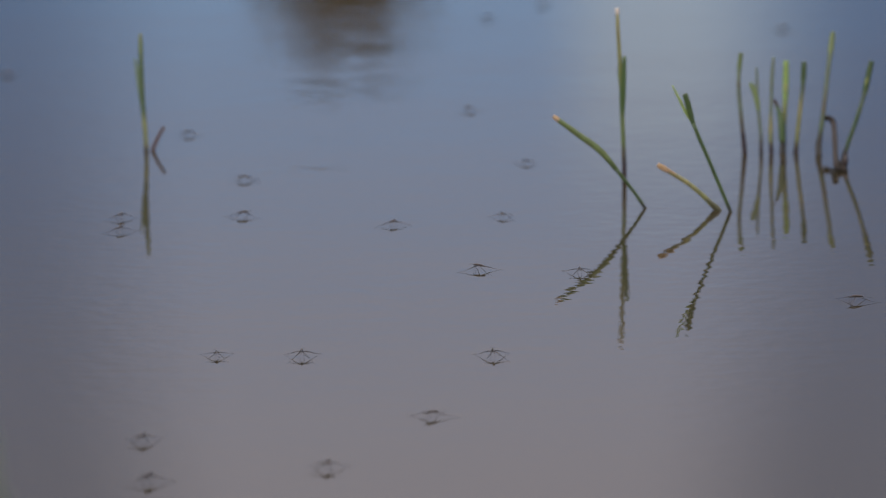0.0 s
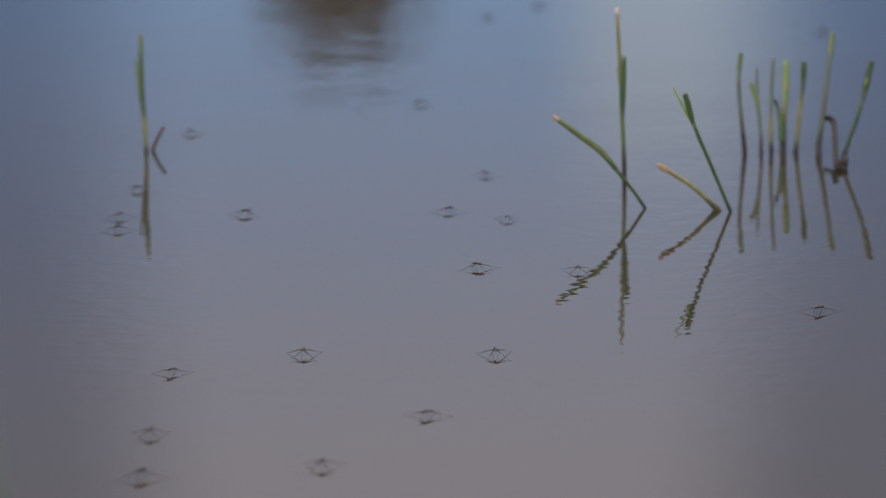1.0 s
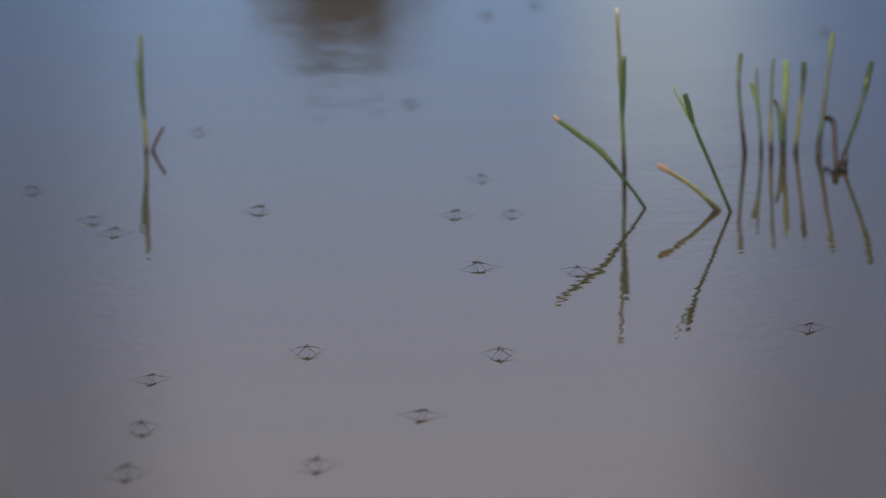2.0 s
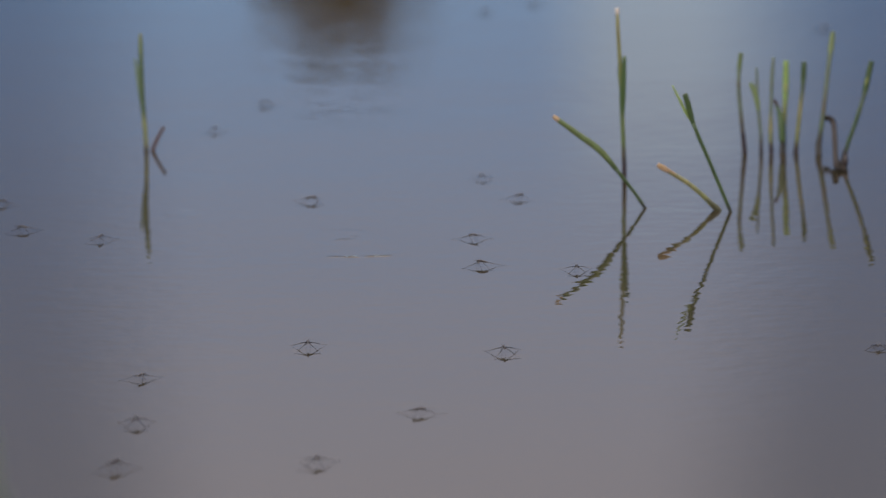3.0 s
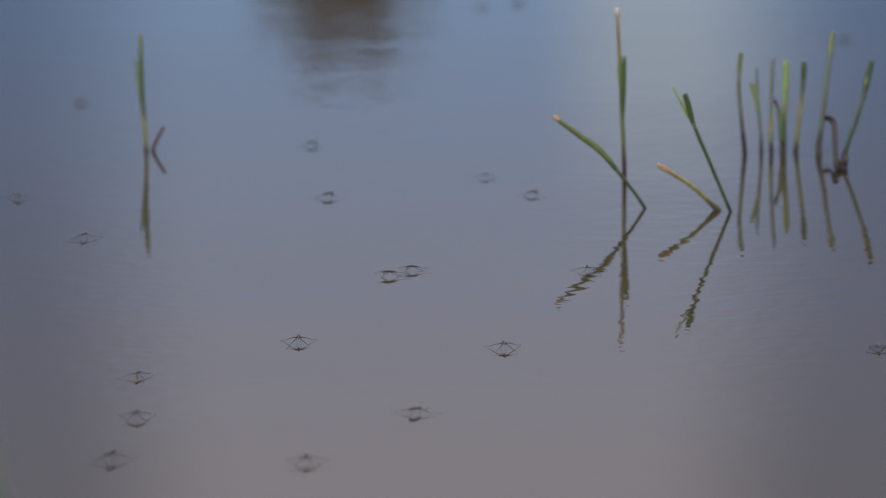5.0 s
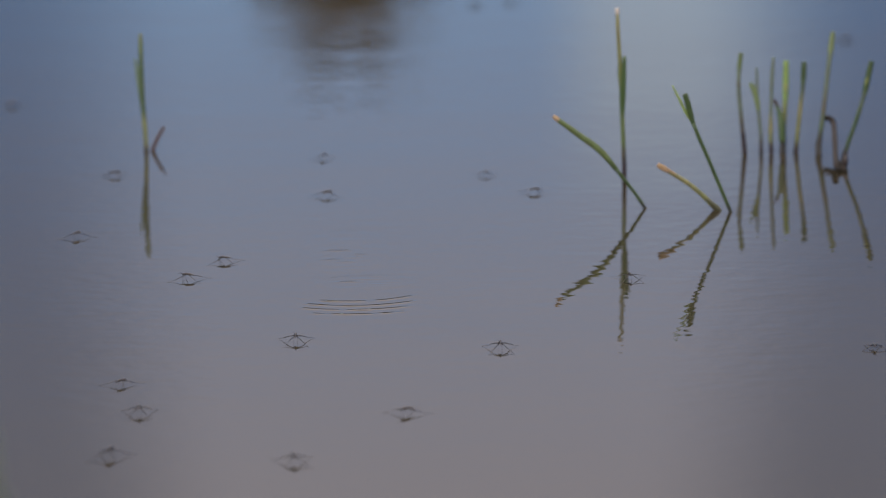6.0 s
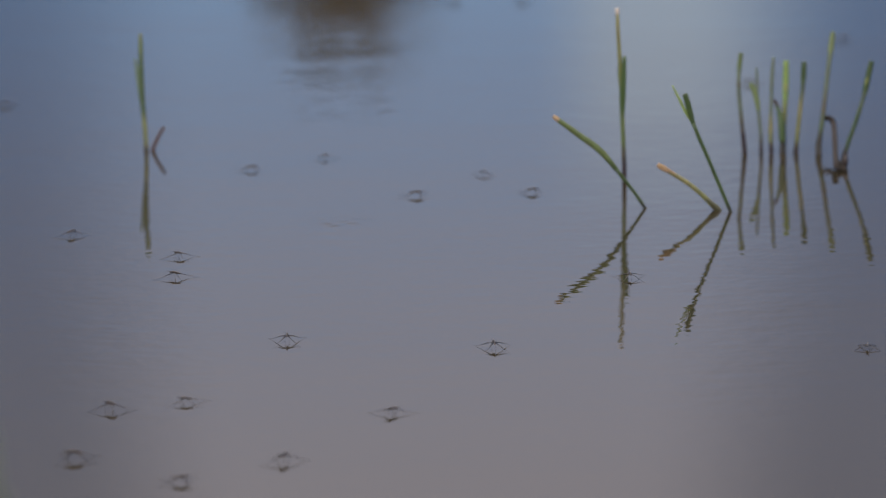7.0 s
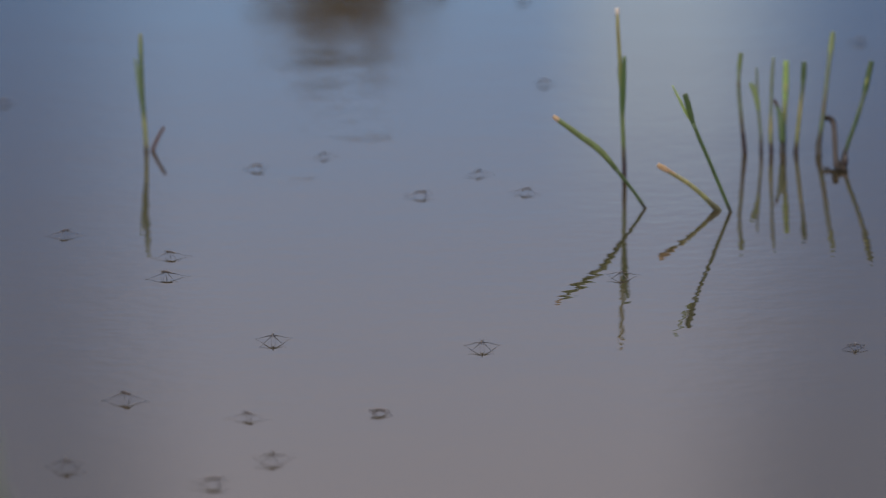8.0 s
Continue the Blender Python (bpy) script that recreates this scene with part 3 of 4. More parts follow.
# ---- water striders ----
def build_strider():
    """Faces +x, feet on the water at z = 0; metres."""
    bug = thing("water_strider", "slim dark brown water strider standing on the water film", "water strider", "water striders on the pond")
    mm = 0.001
    v = lambda *q: tuple(a * mm for a in q)
    piece("abdomen", [v(-5.4, 0, 3.5), v(-3.6, 0, 3.75), v(-1.6, 0, 4.0), v(0.6, 0, 4.1)], [0.0002, 0.0006, 0.00078, 0.00082], CHITIN, bug, n=10, flat=0.75)
    piece("thorax", [v(0.2, 0, 4.1), v(2.2, 0, 4.2), v(4.4, 0, 4.1)], [0.00082, 0.00094, 0.00088, 0.0006], CHITIN, bug, n=10, flat=0.8)
    head = piece("head", [v(4.2, 0, 4.1), v(5.0, 0, 4.0), v(5.9, 0, 3.6)], [0.0005, 0.0007, 0.0002], CHITIN, bug, n=6)
    for side in (-1, 1):
        piece("eye", [v(4.7, side * 0.55, 4.1), v(5.0, side * 0.7, 4.1), v(5.3, side * 0.55, 4.0)], [0.0001, 0.00034, 0.0001], LEG, head, n=4, sides=6)
        piece("antenna", [v(5.5, side * 0.3, 4.0), v(7.0, side * 1.1, 4.6), v(8.6, side * 1.8, 4.2)], [0.000094, 0.000078, 0.000062], LEG, head, n=5, sides=5)
        leg = piece("front_leg", [v(3.6, side * 0.6, 3.9), v(4.2, side * 1.2, 3.4), v(4.7, side * 1.6, 2.8)], [0.000187, 0.000172, 0.000156], LEG, bug, n=5, sides=6)
        piece("shin", [v(4.7, side * 1.6, 2.8), v(5.0, side * 1.5, 1.5), v(5.4, side * 1.6, 0.05)], [0.000122, 0.000098, 0.000073], LEG, leg, n=5, sides=6)
        leg = piece("middle_leg", [v(0.8, side * 0.8, 3.9), v(4.0, side * 5.2, 2.9), v(7.6, side * 9.5, 1.2)], [0.000300, 0.000230, 0.000135], LEG, bug, n=9, sides=6)
        piece("shin", [v(7.6, side * 9.5, 1.2), v(11.4, side * 13.4, 0.12), v(12.8, side * 14.4, 0.05)], [0.000091, 0.000067, 0.000055], LEG, leg, n=8, sides=6)
        leg = piece("hind_leg", [v(-0.2, side * 0.8, 3.8), v(-4.4, side * 3.6, 2.6), v(-9.2, side * 6.8, 1.1)], [0.000300, 0.000230, 0.000135], LEG, bug, n=9, sides=6)
        piece("shin", [v(-9.2, side * 6.8, 1.1), v(-14.6, side * 9.4, 0.12), v(-16.6, side * 10.2, 0.05)], [0.000091, 0.000061, 0.000048], LEG, leg, n=8, sides=6)
    return bug


def build_fly(hide, chest, film, label):
    """A small dragonfly, faces +x; hide: the material of its abdomen and eyes, film: of its wings."""
    fly = thing("dragonfly", label, "dragonfly", "dragonflies flying past")
    mm = 0.001
    v = lambda *q: tuple(a * mm for a in q)
    piece("abdomen", [v(-14, 0, 0.9), v(-8, 0, 0.3), v(-1, 0, 0)], [0.0006, 0.0011, 0.0009, 0.0012], hide, fly, n=12)
    piece("thorax", [v(-1.6, 0, 0), v(1.4, 0, 0.3), v(4.2, 0, -0.4)], [0.0012, 0.0022, 0.0020, 0.0012], chest, fly, n=8)
    head = piece("head", [v(3.9, 0, -0.4), v(5.0, 0, -0.6), v(6.1, 0, -0.9)], [0.0009, 0.0015, 0.0006], chest, fly, n=6)
    for side in (-1, 1):
        piece("eye", [v(4.3, side * 1.0, -0.2), v(5.1, side * 1.3, -0.2), v(5.9, side * 0.9, -0.5)], [0.0003, 0.0009, 0.0003], hide, head, n=5, sides=8)
        for back, far, up in ((2.2, 12.0, 6.5), (0.3, 11.0, 5.5)):
            piece("wing", [v(back, side * 1, 1.2), v(back + 1.2, side * far * 0.45, up * 0.55), v(back + 2.0, side * far, up)], [0.0006, 0.0018, 0.0023, 0.0010], film, fly, n=8, sides=6, flat=0.06)
        for k in (0, 1, 2):
            piece("leg", [v(3.2 - k * 1.2, side * 0.8, -1.2), v(2.6 - k * 1.3, side * 1.6, -2.4), v(1.0 - k * 1.3, side * 1.2, -2.8)], [0.0002, 0.00015, 0.0001], LEG, fly, n=5, sides=5)
    return fly


def build_ripple(radius, spread, broad, high, seed):
    """A curved ridge of water, bowed towards -y, its crest at z = high; metres and degrees."""
    rng = random.Random(seed)
    bm = bmesh.new()
    rows, n = [], 48
    shift = rng.uniform(0, 50)
    for i in range(n + 1):
        a = radians(spread) * (i / n - 0.5)
        fade = math.sin(math.pi * i / n) * max(0.0, 0.55 + 0.9 * noise.noise(Vector((shift + i * 0.16, 0, 0))))
        row = []
        for j in range(-6, 7):
            r = radius + broad * j / 6
            z = high * fade * math.cos(math.pi * j / 12) ** 2 - 0.00003
            row.append(bm.verts.new((r * math.sin(a), radius - r * math.cos(a), z)))
        rows.append(row)
    for p, q in zip(rows, rows[1:]):
        for j in range(12):
            bm.faces.new((p[j], p[j + 1], q[j + 1], q[j]))
    return tagged(part("ripple", bm, WATER), "low curved ripple spreading over the pond water", "ripple", "ripples on the pond")


def build_wake(wide, deep, length, high, seed):
    """A patch of short, broken wavelets; wide and deep: its size, length: from crest to crest, in metres."""
    rng = random.Random(seed)
    shift = Vector((rng.uniform(0, 40), rng.uniform(0, 40), 0))
    bm = bmesh.new()
    nx, ny = 44, 96
    grid = []
    for j in range(ny + 1):
        v = 2 * j / ny - 1
        row = []
        for i in range(nx + 1):
            u = 2 * i / nx - 1
            x, y = u * wide / 2, v * deep / 2
            fade = max(0.0, 1 - u * u - v * v) ** 0.8
            broken = max(0.0, 0.5 + 1.1 * noise.noise(Vector((x * 60, y * 150, 0)) + shift))
            swing = noise.noise(Vector((x * 30, y * 30, 7)) + shift) * 2.5
            row.append(bm.verts.new((x, y, high * fade * broken * (1 + math.sin(2 * math.pi * y / length + swing)) + 0.00002 - 0.0001 * (fade == 0))))
        grid.append(row)
    for p, q in zip(grid, grid[1:]):
        for i in range(nx):
            bm.faces.new((p[i], p[i + 1], q[i + 1], q[i]))
    return tagged(part("ripple", bm, WATER), "patch of small broken wavelets on the pond water", "ripple", "ripples on the pond")


strider = build_strider()
red_fly = build_fly(RED_CHITIN, CHITIN, AMBER_WING, "small rust-red dragonfly flying low over the water")
drab_fly = build_fly(DULL_CHITIN, DULL_CHITIN, CLEAR_WING, "drab grey clear-winged dragonfly trailing close behind a red one")


def motions():
    others = [copy_thing(strider, pose(0, 0, 0)) for _ in range(24)]
    free = iter([strider] + others)

    def skim(size, tall, rows):
        bug = next(free)
        bug.scale = (size, size, size * tall)
        if size < 0.9:
            tagged(bug, "small slender dark water strider skimming the water film")
        walk(bug, [(t, pose(x, y, more[0] if more else 0, 0, more[1] if len(more) > 1 else 0, turn)) for t, x, y, turn, *more in rows])

    # each row: seconds, metres along and across the pond, heading in degrees; lifted metres and nose-down degrees where it leaps
    skim(1.0, 1.3, [(0.0, -0.1076, 3.1144, 90), (0.5, -0.1077, 3.1178, 90), (1.0, -0.1065, 3.1193, 90), (1.5, -0.1049, 3.1225, 90), (3.0, -0.1036, 3.1410, 90), (3.5, -0.1042, 3.1444, 90), (4.0, -0.1073, 3.1498, 90), (4.5, -0.1095, 3.1535, 90), (6.0, -0.1136, 3.1624, 91), (6.5, -0.1153, 3.1626, 91), (7.0, -0.1201, 3.1630, 91), (7.5, -0.1253, 3.1634, 90), (8.0, -0.1308, 3.1639, 90)])
    skim(1.0, 1.3, [(0.0, 0.0362, 3.1036, 97), (0.5, 0.0370, 3.1053, 96), (1.0, 0.0376, 3.1069, 95), (1.5, 0.0389, 3.1084, 95), (3.0, 0.0444, 3.1129, 97), (3.5, 0.0445, 3.1163, 98), (4.0, 0.0450, 3.1196, 98), (4.5, 0.0450, 3.1247, 97), (6.0, 0.0416, 3.1267, 92), (6.5, 0.0396, 3.1286, 95), (7.0, 0.0371, 3.1288, 95), (7.5, 0.0341, 3.1290, 93), (8.0, 0.0277, 3.1296, 88)])
    skim(0.92, 1.05, [(0.0, -0.1715, 3.1215, 92), (0.5, -0.1696, 3.1097, 95), (0.7, -0.1804, 3.0974, 150), (1.0, -0.2024, 3.0762, 225), (1.5, -0.2132, 3.0609, 235), (3.0, -0.2237, 3.0618, 235), (3.5, -0.2249, 3.0667, 238), (4.0, -0.2248, 3.0716, 240), (4.5, -0.2237, 3.0764, 242), (5.8, -0.2366, 3.0484, 235), (6.0, -0.2377, 3.0469, 230), (6.3, -0.2381, 3.0405, 225), (6.6, -0.2142, 3.0148, 165), (7.0, -0.1874, 2.9923, 165), (7.5, -0.1462, 2.9689, 160), (8.0, -0.1408, 2.9472, 130)])
    skim(1.0, 1.05, [(0.0, -0.0098, 2.9395, 210), (0.5, -0.0114, 2.9397, 210), (1.0, -0.0135, 2.9414, 212), (1.5, -0.0155, 2.9430, 214), (3.0, -0.0190, 2.9478, 210), (3.5, -0.0190, 2.9494, 210), (4.0, -0.0190, 2.9494, 210), (4.5, -0.0198, 2.9494, 209), (6.0, -0.0279, 2.9501, 212), (6.5, -0.0327, 2.9505, 214), (7.0, -0.0384, 2.9509, 219), (7.5, -0.0436, 2.9514, 200, -0.0005), (8.0, -0.0472, 2.9517, 184, -0.0014)])
    skim(0.97, 1.4, [(0.0, -0.2128, 2.8896, 85), (0.5, -0.2089, 2.8964, 88), (1.0, -0.2087, 2.9052, 88), (1.5, -0.2121, 2.9158, 90), (3.0, -0.2201, 2.9342, 93), (3.5, -0.2220, 2.9388, 90), (4.0, -0.2234, 2.9420, 88), (4.5, -0.2223, 2.9449, 90), (6.0, -0.2199, 2.9643, 92), (6.5, -0.2213, 2.9674, 95), (7.0, -0.2406, 2.9767, 140), (7.5, -0.2386, 2.9889, 150), (8.0, -0.2319, 3.0038, 130)])
    skim(1.05, 1.25, [(0.0, -0.0824, 2.8113, 80), (0.5, -0.0833, 2.8128, 80), (1.0, -0.0860, 2.8157, 85), (1.5, -0.0903, 2.8188, 72), (3.0, -0.0897, 2.8229, 82), (3.5, -0.0909, 2.8258, 75), (4.0, -0.0929, 2.8260, 78), (4.5, -0.0944, 2.8261, 80), (6.0, -0.1049, 2.8297, 100), (6.5, -0.1092, 2.8315, 85), (7.0, -0.1127, 2.8318, 65), (7.5, -0.1166, 2.8335, 72), (8.0, -0.1205, 2.8338, 85)])
    skim(1.05, 1.35, [(0.0, -0.2025, 2.7878, 65), (0.5, -0.2037, 2.7933, 65), (1.0, -0.2091, 2.8006, 50), (1.5, -0.2148, 2.8065, 68), (3.0, -0.2279, 2.8227, 62), (3.5, -0.2308, 2.8257, 60), (4.0, -0.2319, 2.8300, 60), (4.5, -0.2316, 2.8369, 62), (6.0, -0.2335, 2.8540, 70), (6.3, -0.2347, 2.8541, 75), (6.4, -0.2420, 2.8574, 110), (6.6, -0.2463, 2.8521, 165), (7.0, -0.2567, 2.8502, 178), (7.5, -0.2608, 2.8434, 150), (8.0, -0.2607, 2.8281, 105)])
    skim(1.0, 1.1, [(0.0, -0.4093, 2.7876, 10), (4.5, -0.3981, 2.7894, 10), (5.9, -0.3262, 2.7947, 10), (6.2, -0.2824, 2.8186, 5), (6.4, -0.2559, 2.8249, 5), (6.6, -0.2368, 2.8179, 0), (6.8, -0.2033, 2.7988, -5), (7.0, -0.1812, 2.7875, 0), (7.5, -0.1615, 2.7819, 0), (8.0, -0.1591, 2.7803, 0)])
    skim(1.0, 1.1, [(0.0, 0.0294, 3.3830, 150), (0.5, 0.0289, 3.3850, 150), (1.0, 0.0285, 3.3889, 152), (1.5, 0.0285, 3.3909, 155), (3.0, 0.0319, 3.3965, 150), (3.5, 0.0328, 3.3984, 145), (4.0, 0.0324, 3.4004, 150), (4.3, 0.0075, 3.3949, 175), (4.5, -0.0026, 3.3802, 180, 0.0085, 30), (4.7, -0.0018, 3.3760, 182, 0.0075, 34), (5.0, -0.0433, 3.3683, 184), (5.8, -0.1967, 3.3708, 165), (6.0, -0.2059, 3.3737, 158), (6.5, -0.2135, 3.3782, 152), (7.0, -0.2168, 3.3805, 150), (7.5, -0.2205, 3.3808, 150), (8.0, -0.2238, 3.3831, 150)])
    skim(0.92, 1.1, [(0.0, -0.0422, 3.5521, 55), (0.4, -0.0412, 3.5520, 40), (0.6, -0.0095, 3.5814, 20), (1.0, 0.0046, 3.5998, 35), (1.5, 0.0075, 3.6083, 65), (2.2, 0.0122, 3.5727, 15), (2.8, 0.0198, 3.5163, -30), (3.0, 0.0252, 3.4947, -40), (3.5, 0.0420, 3.4559, -90), (4.0, 0.0362, 3.4381, -110), (4.2, 0.0285, 3.4247, -150), (4.4, 0.0025, 3.4033, -172, 0.003, -10), (4.5, -0.0036, 3.3861, -176, 0.0052, -22), (4.7, -0.0009, 3.3799, -178, 0.005, -20), (5.0, -0.0251, 3.3861, -178), (5.8, -0.1415, 3.4108, -185), (6.0, -0.1793, 3.4324, -195), (6.5, -0.2094, 3.4472, -205), (7.0, -0.2175, 3.4521, -210), (7.5, -0.2210, 3.4544, -210), (8.0, -0.2247, 3.4548, -210)])
    skim(0.86, 1.1, [(0.0, 0.0516, 3.5732, 100), (0.5, 0.0539, 3.5621, 90), (1.0, 0.0553, 3.5620, 88), (1.5, 0.0573, 3.5639, 88), (3.0, 0.0663, 3.6451, 30), (3.5, 0.0733, 3.6534, 25), (4.0, 0.0759, 3.6555, 20), (4.5, 0.0773, 3.6553, 20), (6.0, 0.0807, 3.6687, 10), (6.5, 0.0802, 3.6687, 8), (7.0, 0.0787, 3.6689, 5), (7.5, 0.0762, 3.6691, 10), (8.0, 0.0732, 3.6694, 20)])
    skim(0.95, 1.1, [(0.0, -0.1717, 3.5996, 25), (0.5, -0.1703, 3.6017, 20), (1.0, -0.1705, 3.6061, 20), (1.5, -0.1707, 3.6105, 25), (2.8, -0.1210, 3.6458, 5), (3.0, -0.1142, 3.6519, 5), (3.5, -0.1055, 3.6601, 10), (4.0, -0.1007, 3.6641, 15), (4.5, -0.0993, 3.6640, 20), (5.9, -0.1015, 3.6733, 30), (6.2, -0.0950, 3.6727, 10), (6.5, -0.0658, 3.6697, 0), (7.0, -0.0232, 3.6655, 0), (7.5, -0.0177, 3.6626, 0), (8.0, -0.0187, 3.6650, 0)])
    skim(0.95, 1.1, [(0.0, -0.2738, 3.5511, 60), (0.5, -0.2762, 3.5514, 60), (1.0, -0.2765, 3.5557, 55), (1.5, -0.2766, 3.5579, 55), (3.0, -0.2882, 3.5187, 75), (3.5, -0.2917, 3.5211, 82), (4.0, -0.2949, 3.5256, 80), (4.5, -0.2988, 3.5260, 75), (6.0, -0.3093, 3.5333, 55), (6.5, -0.3114, 3.5356, 60), (7.0, -0.3142, 3.5402, 55), (7.5, -0.3170, 3.5404, 50), (8.0, -0.3201, 3.5428, 40)])
    skim(0.95, 1.1, [(0.0, -0.2768, 3.6012, 62), (0.5, -0.2777, 3.6012, 60), (1.0, -0.2784, 3.6035, 60), (1.5, -0.2780, 3.6057, 65), (2.1, -0.3066, 3.5910, 110), (2.8, -0.3493, 3.5649, 150), (3.0, -0.3567, 3.5614, 160), (3.5, -0.3661, 3.5601, 150), (3.9, -0.3741, 3.5481, 140), (4.5, -0.4035, 3.5445, 160), (6.0, -0.4229, 3.5464, 170), (8.0, -0.4325, 3.5473, 170)])
    skim(0.9, 1.1, [(0.0, -0.1757, 3.7460, 178), (0.5, -0.2055, 3.7279, 180), (0.7, -0.2386, 3.7195, 182), (1.0, -0.2684, 3.7133, 182), (1.5, -0.3009, 3.7142, 180), (1.7, -0.3296, 3.7218, 178), (2.8, -0.3880, 3.7137, 185), (3.0, -0.3856, 3.6677, 200), (3.5, -0.3845, 3.6563, 215), (4.5, -0.3861, 3.6632, 240), (5.0, -0.3740, 3.6916, 300), (5.5, -0.3471, 3.7282, 350), (5.8, -0.3127, 3.7720, 360), (6.0, -0.2943, 3.7773, 360), (6.2, -0.2328, 3.7782, 358), (6.5, -0.1961, 3.7864, 356), (7.0, -0.1717, 3.7888, 355), (7.5, -0.1672, 3.7907, 355), (8.0, -0.1673, 3.7931, 357)])
    skim(0.85, 1.1, [(0.0, 0.0771, 3.7896, 95), (0.5, 0.0611, 3.7815, 120), (1.0, 0.0397, 3.7429, 130), (1.5, 0.0355, 3.7314, 120), (3.0, 0.0365, 3.7290, 100), (3.5, 0.0370, 3.7289, 98), (4.0, 0.0391, 3.7311, 95), (4.5, 0.0396, 3.7310, 92), (6.0, 0.0397, 3.7429, 95), (6.5, 0.0397, 3.7429, 100), (7.0, 0.0382, 3.7454, 100), (7.5, 0.0367, 3.7456, 95), (8.0, 0.0328, 3.7484, 60)])
    skim(0.85, 1.1, [(0.0, 0.0289, 4.0382, 150), (0.5, -0.0046, 4.0640, 175), (1.0, -0.0182, 4.0739, 170), (1.5, -0.0253, 4.0775, 140), (1.7, -0.0259, 4.0776, 150), (2.8, -0.0996, 4.0718, 180), (3.0, -0.1691, 4.0879, 180), (3.2, -0.2394, 4.1042, 180), (3.5, -0.2797, 4.1143, 180), (4.0, -0.3121, 4.1207, 180), (4.5, -0.3189, 4.1215, 180), (5.8, -0.4116, 4.1093, 180), (6.5, -0.4197, 4.1130, 182), (7.0, -0.4231, 4.1134, 182), (7.5, -0.4250, 4.1164, 182), (8.0, -0.4260, 4.1222, 182)])
    skim(0.85, 1.1, [(0.0, -0.2359, 3.9517, 185), (0.5, -0.2359, 3.9517, 180), (1.0, -0.2340, 3.9567, 160), (1.5, -0.2294, 3.9588, 120), (3.0, -0.2131, 3.9650, 60), (3.5, -0.1934, 3.9523, 60), (4.0, -0.1759, 3.9244, 50), (4.5, -0.1635, 3.9179, 10), (4.7, -0.1381, 3.9100, 0), (5.8, -0.1076, 3.8360, 55), (6.5, -0.1069, 3.8310, 65), (7.0, -0.1059, 3.8309, 70), (7.5, -0.1059, 3.8358, 70), (8.0, -0.1075, 3.8385, 70)])
    skim(1.02, 1.05, [(0.0, 0.3218, 3.2516, 195), (0.5, 0.3179, 3.2520, 205), (1.0, 0.2902, 3.2199, 222), (1.5, 0.2724, 3.2054, 225), (1.7, 0.2679, 3.1987, 225, -0.0012), (2.2, 0.2918, 3.1475, 230), (2.8, 0.3228, 3.1073, 255, -0.0012), (3.5, 0.3245, 3.1038, 260, -0.0012), (4.5, 0.3243, 3.1022, 265, -0.0012), (6.0, 0.3205, 3.1058, 270, -0.0012), (6.5, 0.3192, 3.1060, 268, -0.0012), (7.0, 0.3155, 3.1063, 265, -0.0012), (7.5, 0.3110, 3.1083, 262, -0.0012), (8.0, 0.3068, 3.1087, 260, -0.0012)])
    skim(0.9, 1.1, [(0.0, 0.3604, 4.4345, 10), (0.3, 0.3921, 4.4173, 10), (1.0, 0.4008, 4.4163, 15), (1.5, 0.4038, 4.4159, 20), (3.0, 0.4035, 4.4259, 30), (3.5, 0.4090, 4.4219, 20), (4.5, 0.4173, 4.3719, 10), (6.0, 0.4196, 4.3651, 5), (6.5, 0.4203, 4.3618, 5), (7.0, 0.4172, 4.3654, 5), (7.5, 0.4215, 4.3553, 0), (8.0, 0.4327, 4.3507, 0)])
    skim(0.9, 1.1, [(0.0, 0.6174, 4.1042, 170), (4.5, 0.5631, 4.1104, 180), (5.8, 0.4768, 4.1261, 180), (6.5, 0.4185, 4.1299, 180), (7.0, 0.3049, 4.1428, 180), (7.2, 0.2321, 4.1424, 180), (7.5, 0.2004, 4.1403, 180), (7.8, 0.1418, 4.1615, 180), (8.0, 0.1039, 4.1629, 180)])
    skim(0.85, 1.1, [(0.0, -0.4363, 4.2725, 175), (0.5, -0.4420, 4.2853, 180), (1.0, -0.4636, 4.2938, 180), (1.5, -0.4811, 4.2959, 180), (8.0, -0.5111, 4.3086, 180)])
    skim(0.98, 1.1, [(0.0, 0.1102, 3.3637, 92), (0.5, 0.1093, 3.3657, 90), (1.0, 0.1085, 3.3697, 90), (1.5, 0.1085, 3.3697, 90), (3.0, 0.1078, 3.3717, 92), (3.5, 0.1078, 3.3736, 92), (4.0, 0.1074, 3.3757, 95), (4.5, 0.1066, 3.3777, 95), (6.0, 0.1496, 3.3407, 95), (6.5, 0.1510, 3.3406, 100), (7.0, 0.1497, 3.3426, 95), (7.5, 0.1467, 3.3448, 80), (8.0, 0.1422, 3.3471, 80)])
    skim(0.85, 1.1, [(0.0, 0.0526, 4.5365, 20), (1.5, 0.0528, 4.5502, 20), (3.0, 0.0507, 4.5713, 25), (4.5, 0.0491, 4.5926, 20), (6.0, 0.0403, 4.6185, 10), (6.5, 0.0329, 4.6229, 5), (7.0, 0.0176, 4.6320, 0), (8.0, 0.0034, 4.6553, 0)])
    skim(0.8, 1.1, [(0.0, 0.1139, 4.6056, 180), (3.0, 0.1049, 4.6138, 180), (4.5, 0.0969, 4.6184, 180), (5.8, 0.0773, 4.6245, 180), (6.5, 0.0902, 4.6228, 170), (7.0, 0.0923, 4.6297, 170), (8.0, 0.0930, 4.6332, 170)])

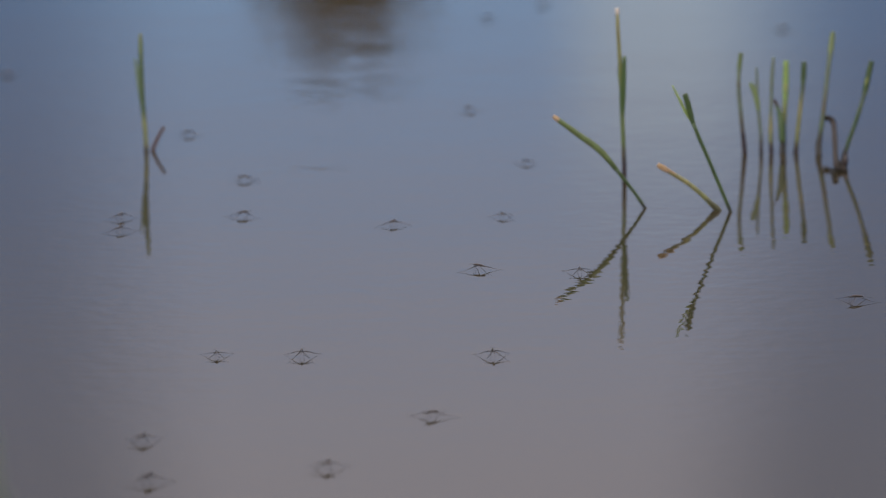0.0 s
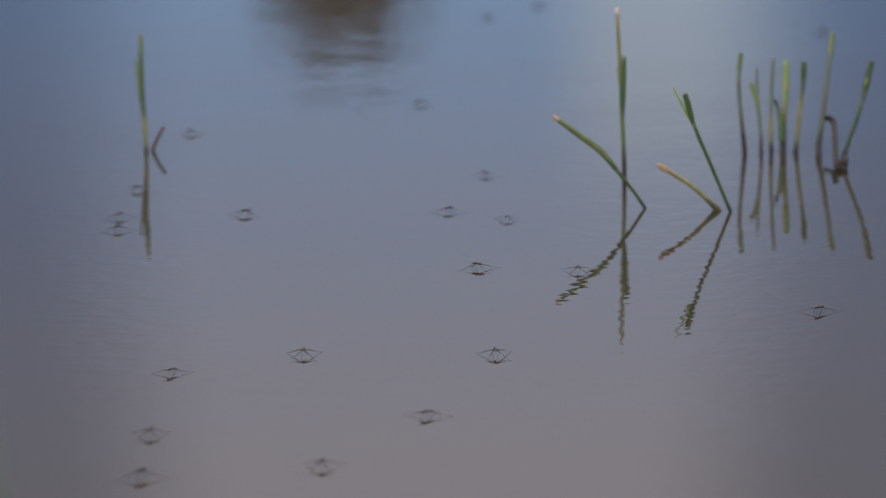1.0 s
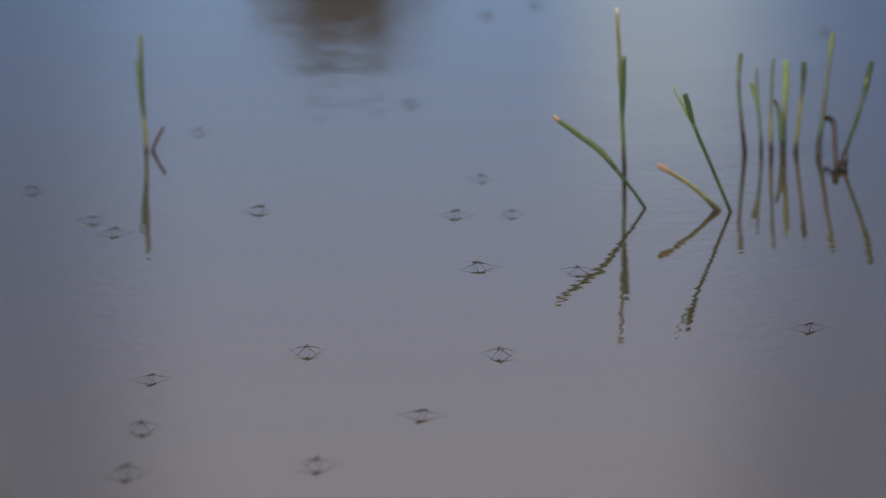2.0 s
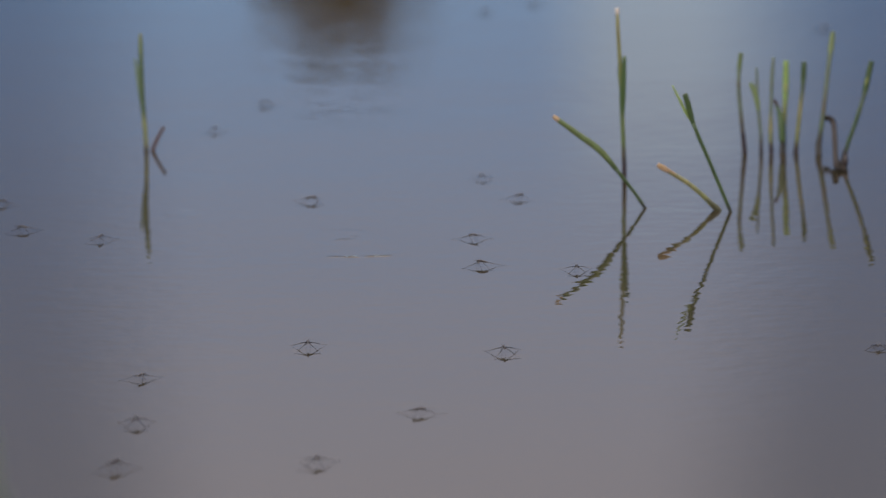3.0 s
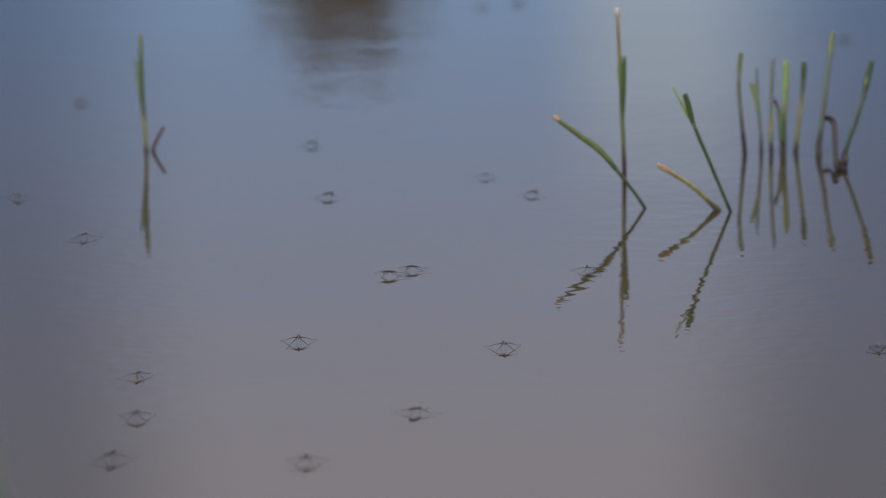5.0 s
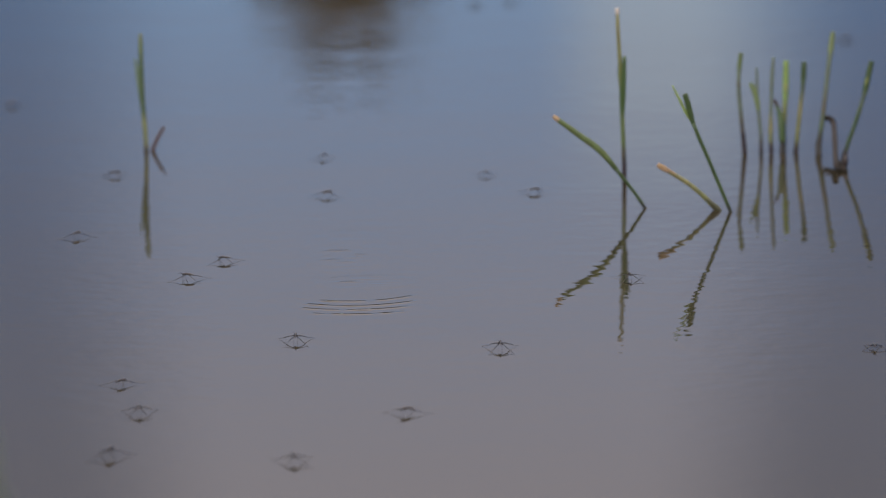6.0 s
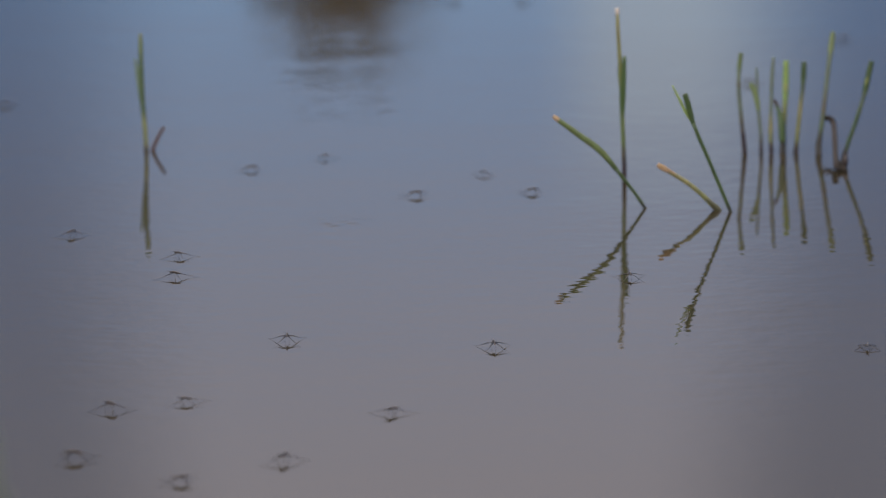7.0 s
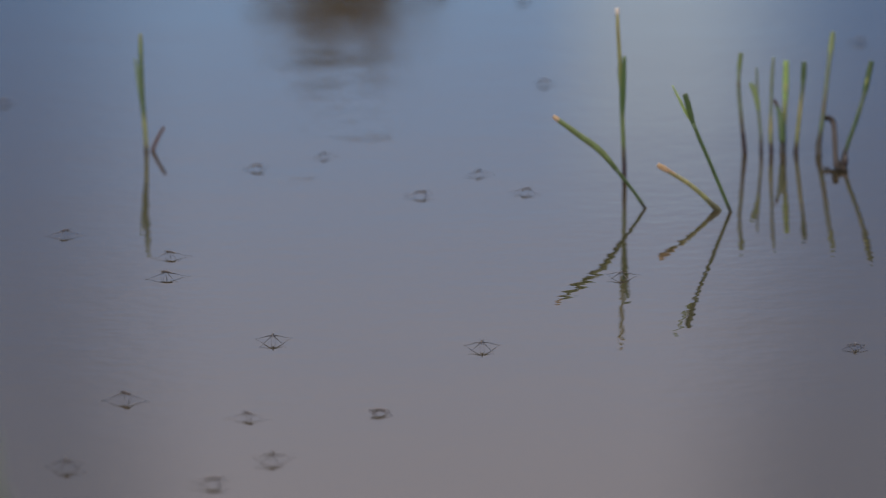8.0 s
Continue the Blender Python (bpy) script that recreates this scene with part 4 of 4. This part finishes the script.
    def rise(crest, start, end, here, there):
        """A ripple rises at here, runs to there and sinks back into the water."""
        low = -0.0015
        a, b = max(start, 0.0), min(end, 8.0)
        rows = [(a, pose(*here, 0)), (b, pose(*there, 0))]
        if start > 0:
            rows = [(0.0, pose(*here, low))] + ([(a - 0.15, pose(*here, low))] if a > 0.2 else []) + rows
        if end < 8.0:
            rows += [(b + 0.15, pose(*there, low)), (8.0, pose(*there, low))]
        walk(crest, rows)

    def swell(radius, spread, broad, high, seed, *course):
        rise(build_ripple(radius, spread, broad, high, seed), *course)

    def wake(wide, deep, length, high, seed, *course):
        rise(build_wake(wide, deep, length, high, seed), *course)

    swell(0.175, 23, 0.0044, 0.00058, 2, 2.7, 3.2, (-0.0622, 3.4558), (-0.0673, 3.4320))
    swell(0.04, 110, 0.0042, 0.00035, 40, 5.15, 5.95, (-0.0656, 3.3623), (-0.0688, 3.3288))
    swell(0.056, 105, 0.0042, 0.00040, 41, 5.2, 5.95, (-0.0657, 3.3511), (-0.0689, 3.3097))
    swell(0.072, 95, 0.0042, 0.00045, 42, 5.25, 6.0, (-0.0657, 3.3398), (-0.0690, 3.2871))
    swell(0.088, 75, 0.0042, 0.00050, 43, 5.3, 6.2, (-0.0658, 3.3285), (-0.0681, 3.2645))
    swell(0.104, 62, 0.0042, 0.00050, 44, 5.35, 6.3, (-0.0658, 3.3164), (-0.0682, 3.2428))
    swell(0.118, 46, 0.0042, 0.00045, 45, 5.4, 6.35, (-0.0649, 3.3050), (-0.0673, 3.2211))
    swell(0.070, 130, 0.0042, 0.00045, 46, 5.4, 5.9, (-0.0660, 3.3300), (-0.0665, 3.2830))
    swell(0.082, 140, 0.0042, 0.00050, 47, 5.45, 5.9, (-0.0660, 3.3000), (-0.0665, 3.2550))
    swell(0.095, 140, 0.0042, 0.00050, 48, 5.5, 5.88, (-0.0660, 3.2700), (-0.0665, 3.2280))
    swell(0.12, 15, 0.0030, 0.00040, 51, 6.35, 6.6, (-0.0755, 3.1732), (-0.0756, 3.1611))

    wake(0.087, 0.039, 0.010, 0.000042, 70, -0.5, 0.45, (-0.1252, 3.7839), (-0.1224, 3.7740))
    wake(0.034, 0.031, 0.010, 0.000060, 71, 2.6, 3.15, (-0.2301, 3.6275), (-0.2215, 3.6133))
    wake(0.062, 0.063, 0.010, 0.000042, 72, 2.7, 3.3, (-0.0872, 3.5182), (-0.0850, 3.5054))
    wake(0.060, 0.051, 0.010, 0.000087, 73, 3.15, 3.6, (-0.1548, 3.6856), (-0.1295, 3.6693))
    wake(0.111, 0.030, 0.010, 0.000037, 74, 3.2, 3.75, (-0.1936, 3.5583), (-0.2129, 3.5602))
    wake(0.072, 0.087, 0.010, 0.000032, 75, 3.65, 4.15, (-0.1148, 3.5765), (-0.1137, 3.5334))
    wake(0.071, 0.046, 0.010, 0.000037, 76, 3.75, 4.25, (-0.1154, 3.5062), (-0.1127, 3.4955))
    wake(0.070, 0.060, 0.010, 0.000038, 77, 4.3, 4.9, (-0.0229, 3.4296), (-0.0437, 3.4236))
    wake(0.075, 0.160, 0.008, 0.000065, 78, 5.45, 6.4, (-0.0667, 3.4098), (-0.0914, 3.4935))
    wake(0.086, 0.050, 0.010, 0.000046, 79, 5.5, 6.3, (-0.0659, 3.3510), (-0.0614, 3.3506))
    wake(0.094, 0.055, 0.010, 0.000071, 80, 6.25, 6.8, (-0.0975, 3.6729), (-0.0998, 3.6686))
    wake(0.052, 0.046, 0.010, 0.000051, 81, 6.45, 6.75, (-0.0940, 3.5062), (-0.0938, 3.4937))
    wake(0.072, 0.056, 0.010, 0.000042, 82, 6.85, 7.5, (-0.0880, 3.5609), (-0.0853, 3.5477))
    wake(0.045, 0.024, 0.010, 0.000051, 83, 7.7, 8.0, (-0.1394, 3.7494), (-0.1317, 3.7439))
    wake(0.069, 0.047, 0.010, 0.000051, 84, 7.7, 8.0, (-0.0684, 3.9258), (-0.0682, 3.9155))
    wake(0.045, 0.028, 0.010, 0.000051, 85, 7.7, 8.0, (-0.1163, 2.9989), (-0.1162, 2.9957))

    # two pairs of dragonflies, one behind the other, cross low over the rushes; one pair wheels round
    def fly_past(red, drab, rows):
        for one, back in ((red, 0.0), (drab, 0.029)):
            walk(one, [(t, pose(x - back * math.cos(radians(turn)), y - back * math.sin(radians(turn)), z - back * 0.08, 0, 0, turn)) for t, x, y, z, turn in rows])

    pair = copy_thing(red_fly, pose(0, 0, 0)), copy_thing(drab_fly, pose(0, 0, 0))
    fly_past(red_fly, drab_fly, [(0.0, -5.1, 4.2, 0.41, 0), (3.6, -0.75, 3.98, 0.15, -2), (3.9, -0.247, 3.906, 0.1215, -4), (4.0, -0.070, 3.782, 0.1436, -6), (4.1, 0.042, 3.791, 0.1428, 12), (4.17, 0.098, 3.810, 0.1403, 66), (4.23, 0.096, 3.845, 0.1352, 130), (4.3, 0.001, 3.896, 0.1277, 172), (4.4, -0.160, 3.957, 0.1371, 178), (4.5, -0.45, 4.0, 0.148, 179), (8.0, -10.5, 4.6, 0.8, 182)])
    fly_past(*pair, [(0.0, -5.1, 3.9, 0.40, 0), (3.6, -0.47, 3.81, 0.13, -2), (3.8, -0.101, 3.805, 0.1093, -4), (3.9, 0.036, 3.781, 0.0974, 0), (4.0, 0.244, 3.730, 0.1187, 3), (4.1, 0.378, 3.732, 0.1107, -3), (4.4, 0.81, 3.79, 0.103, -4), (8.0, 6.0, 3.54, 0.27, -4)])
    # the ripples drift slowly across
    walk(water, [(0.0, pose(0, 0, 0)), (4.0, pose(-0.14, -0.20, 0)), (8.0, pose(-0.28, -0.40, 0))])


motions()
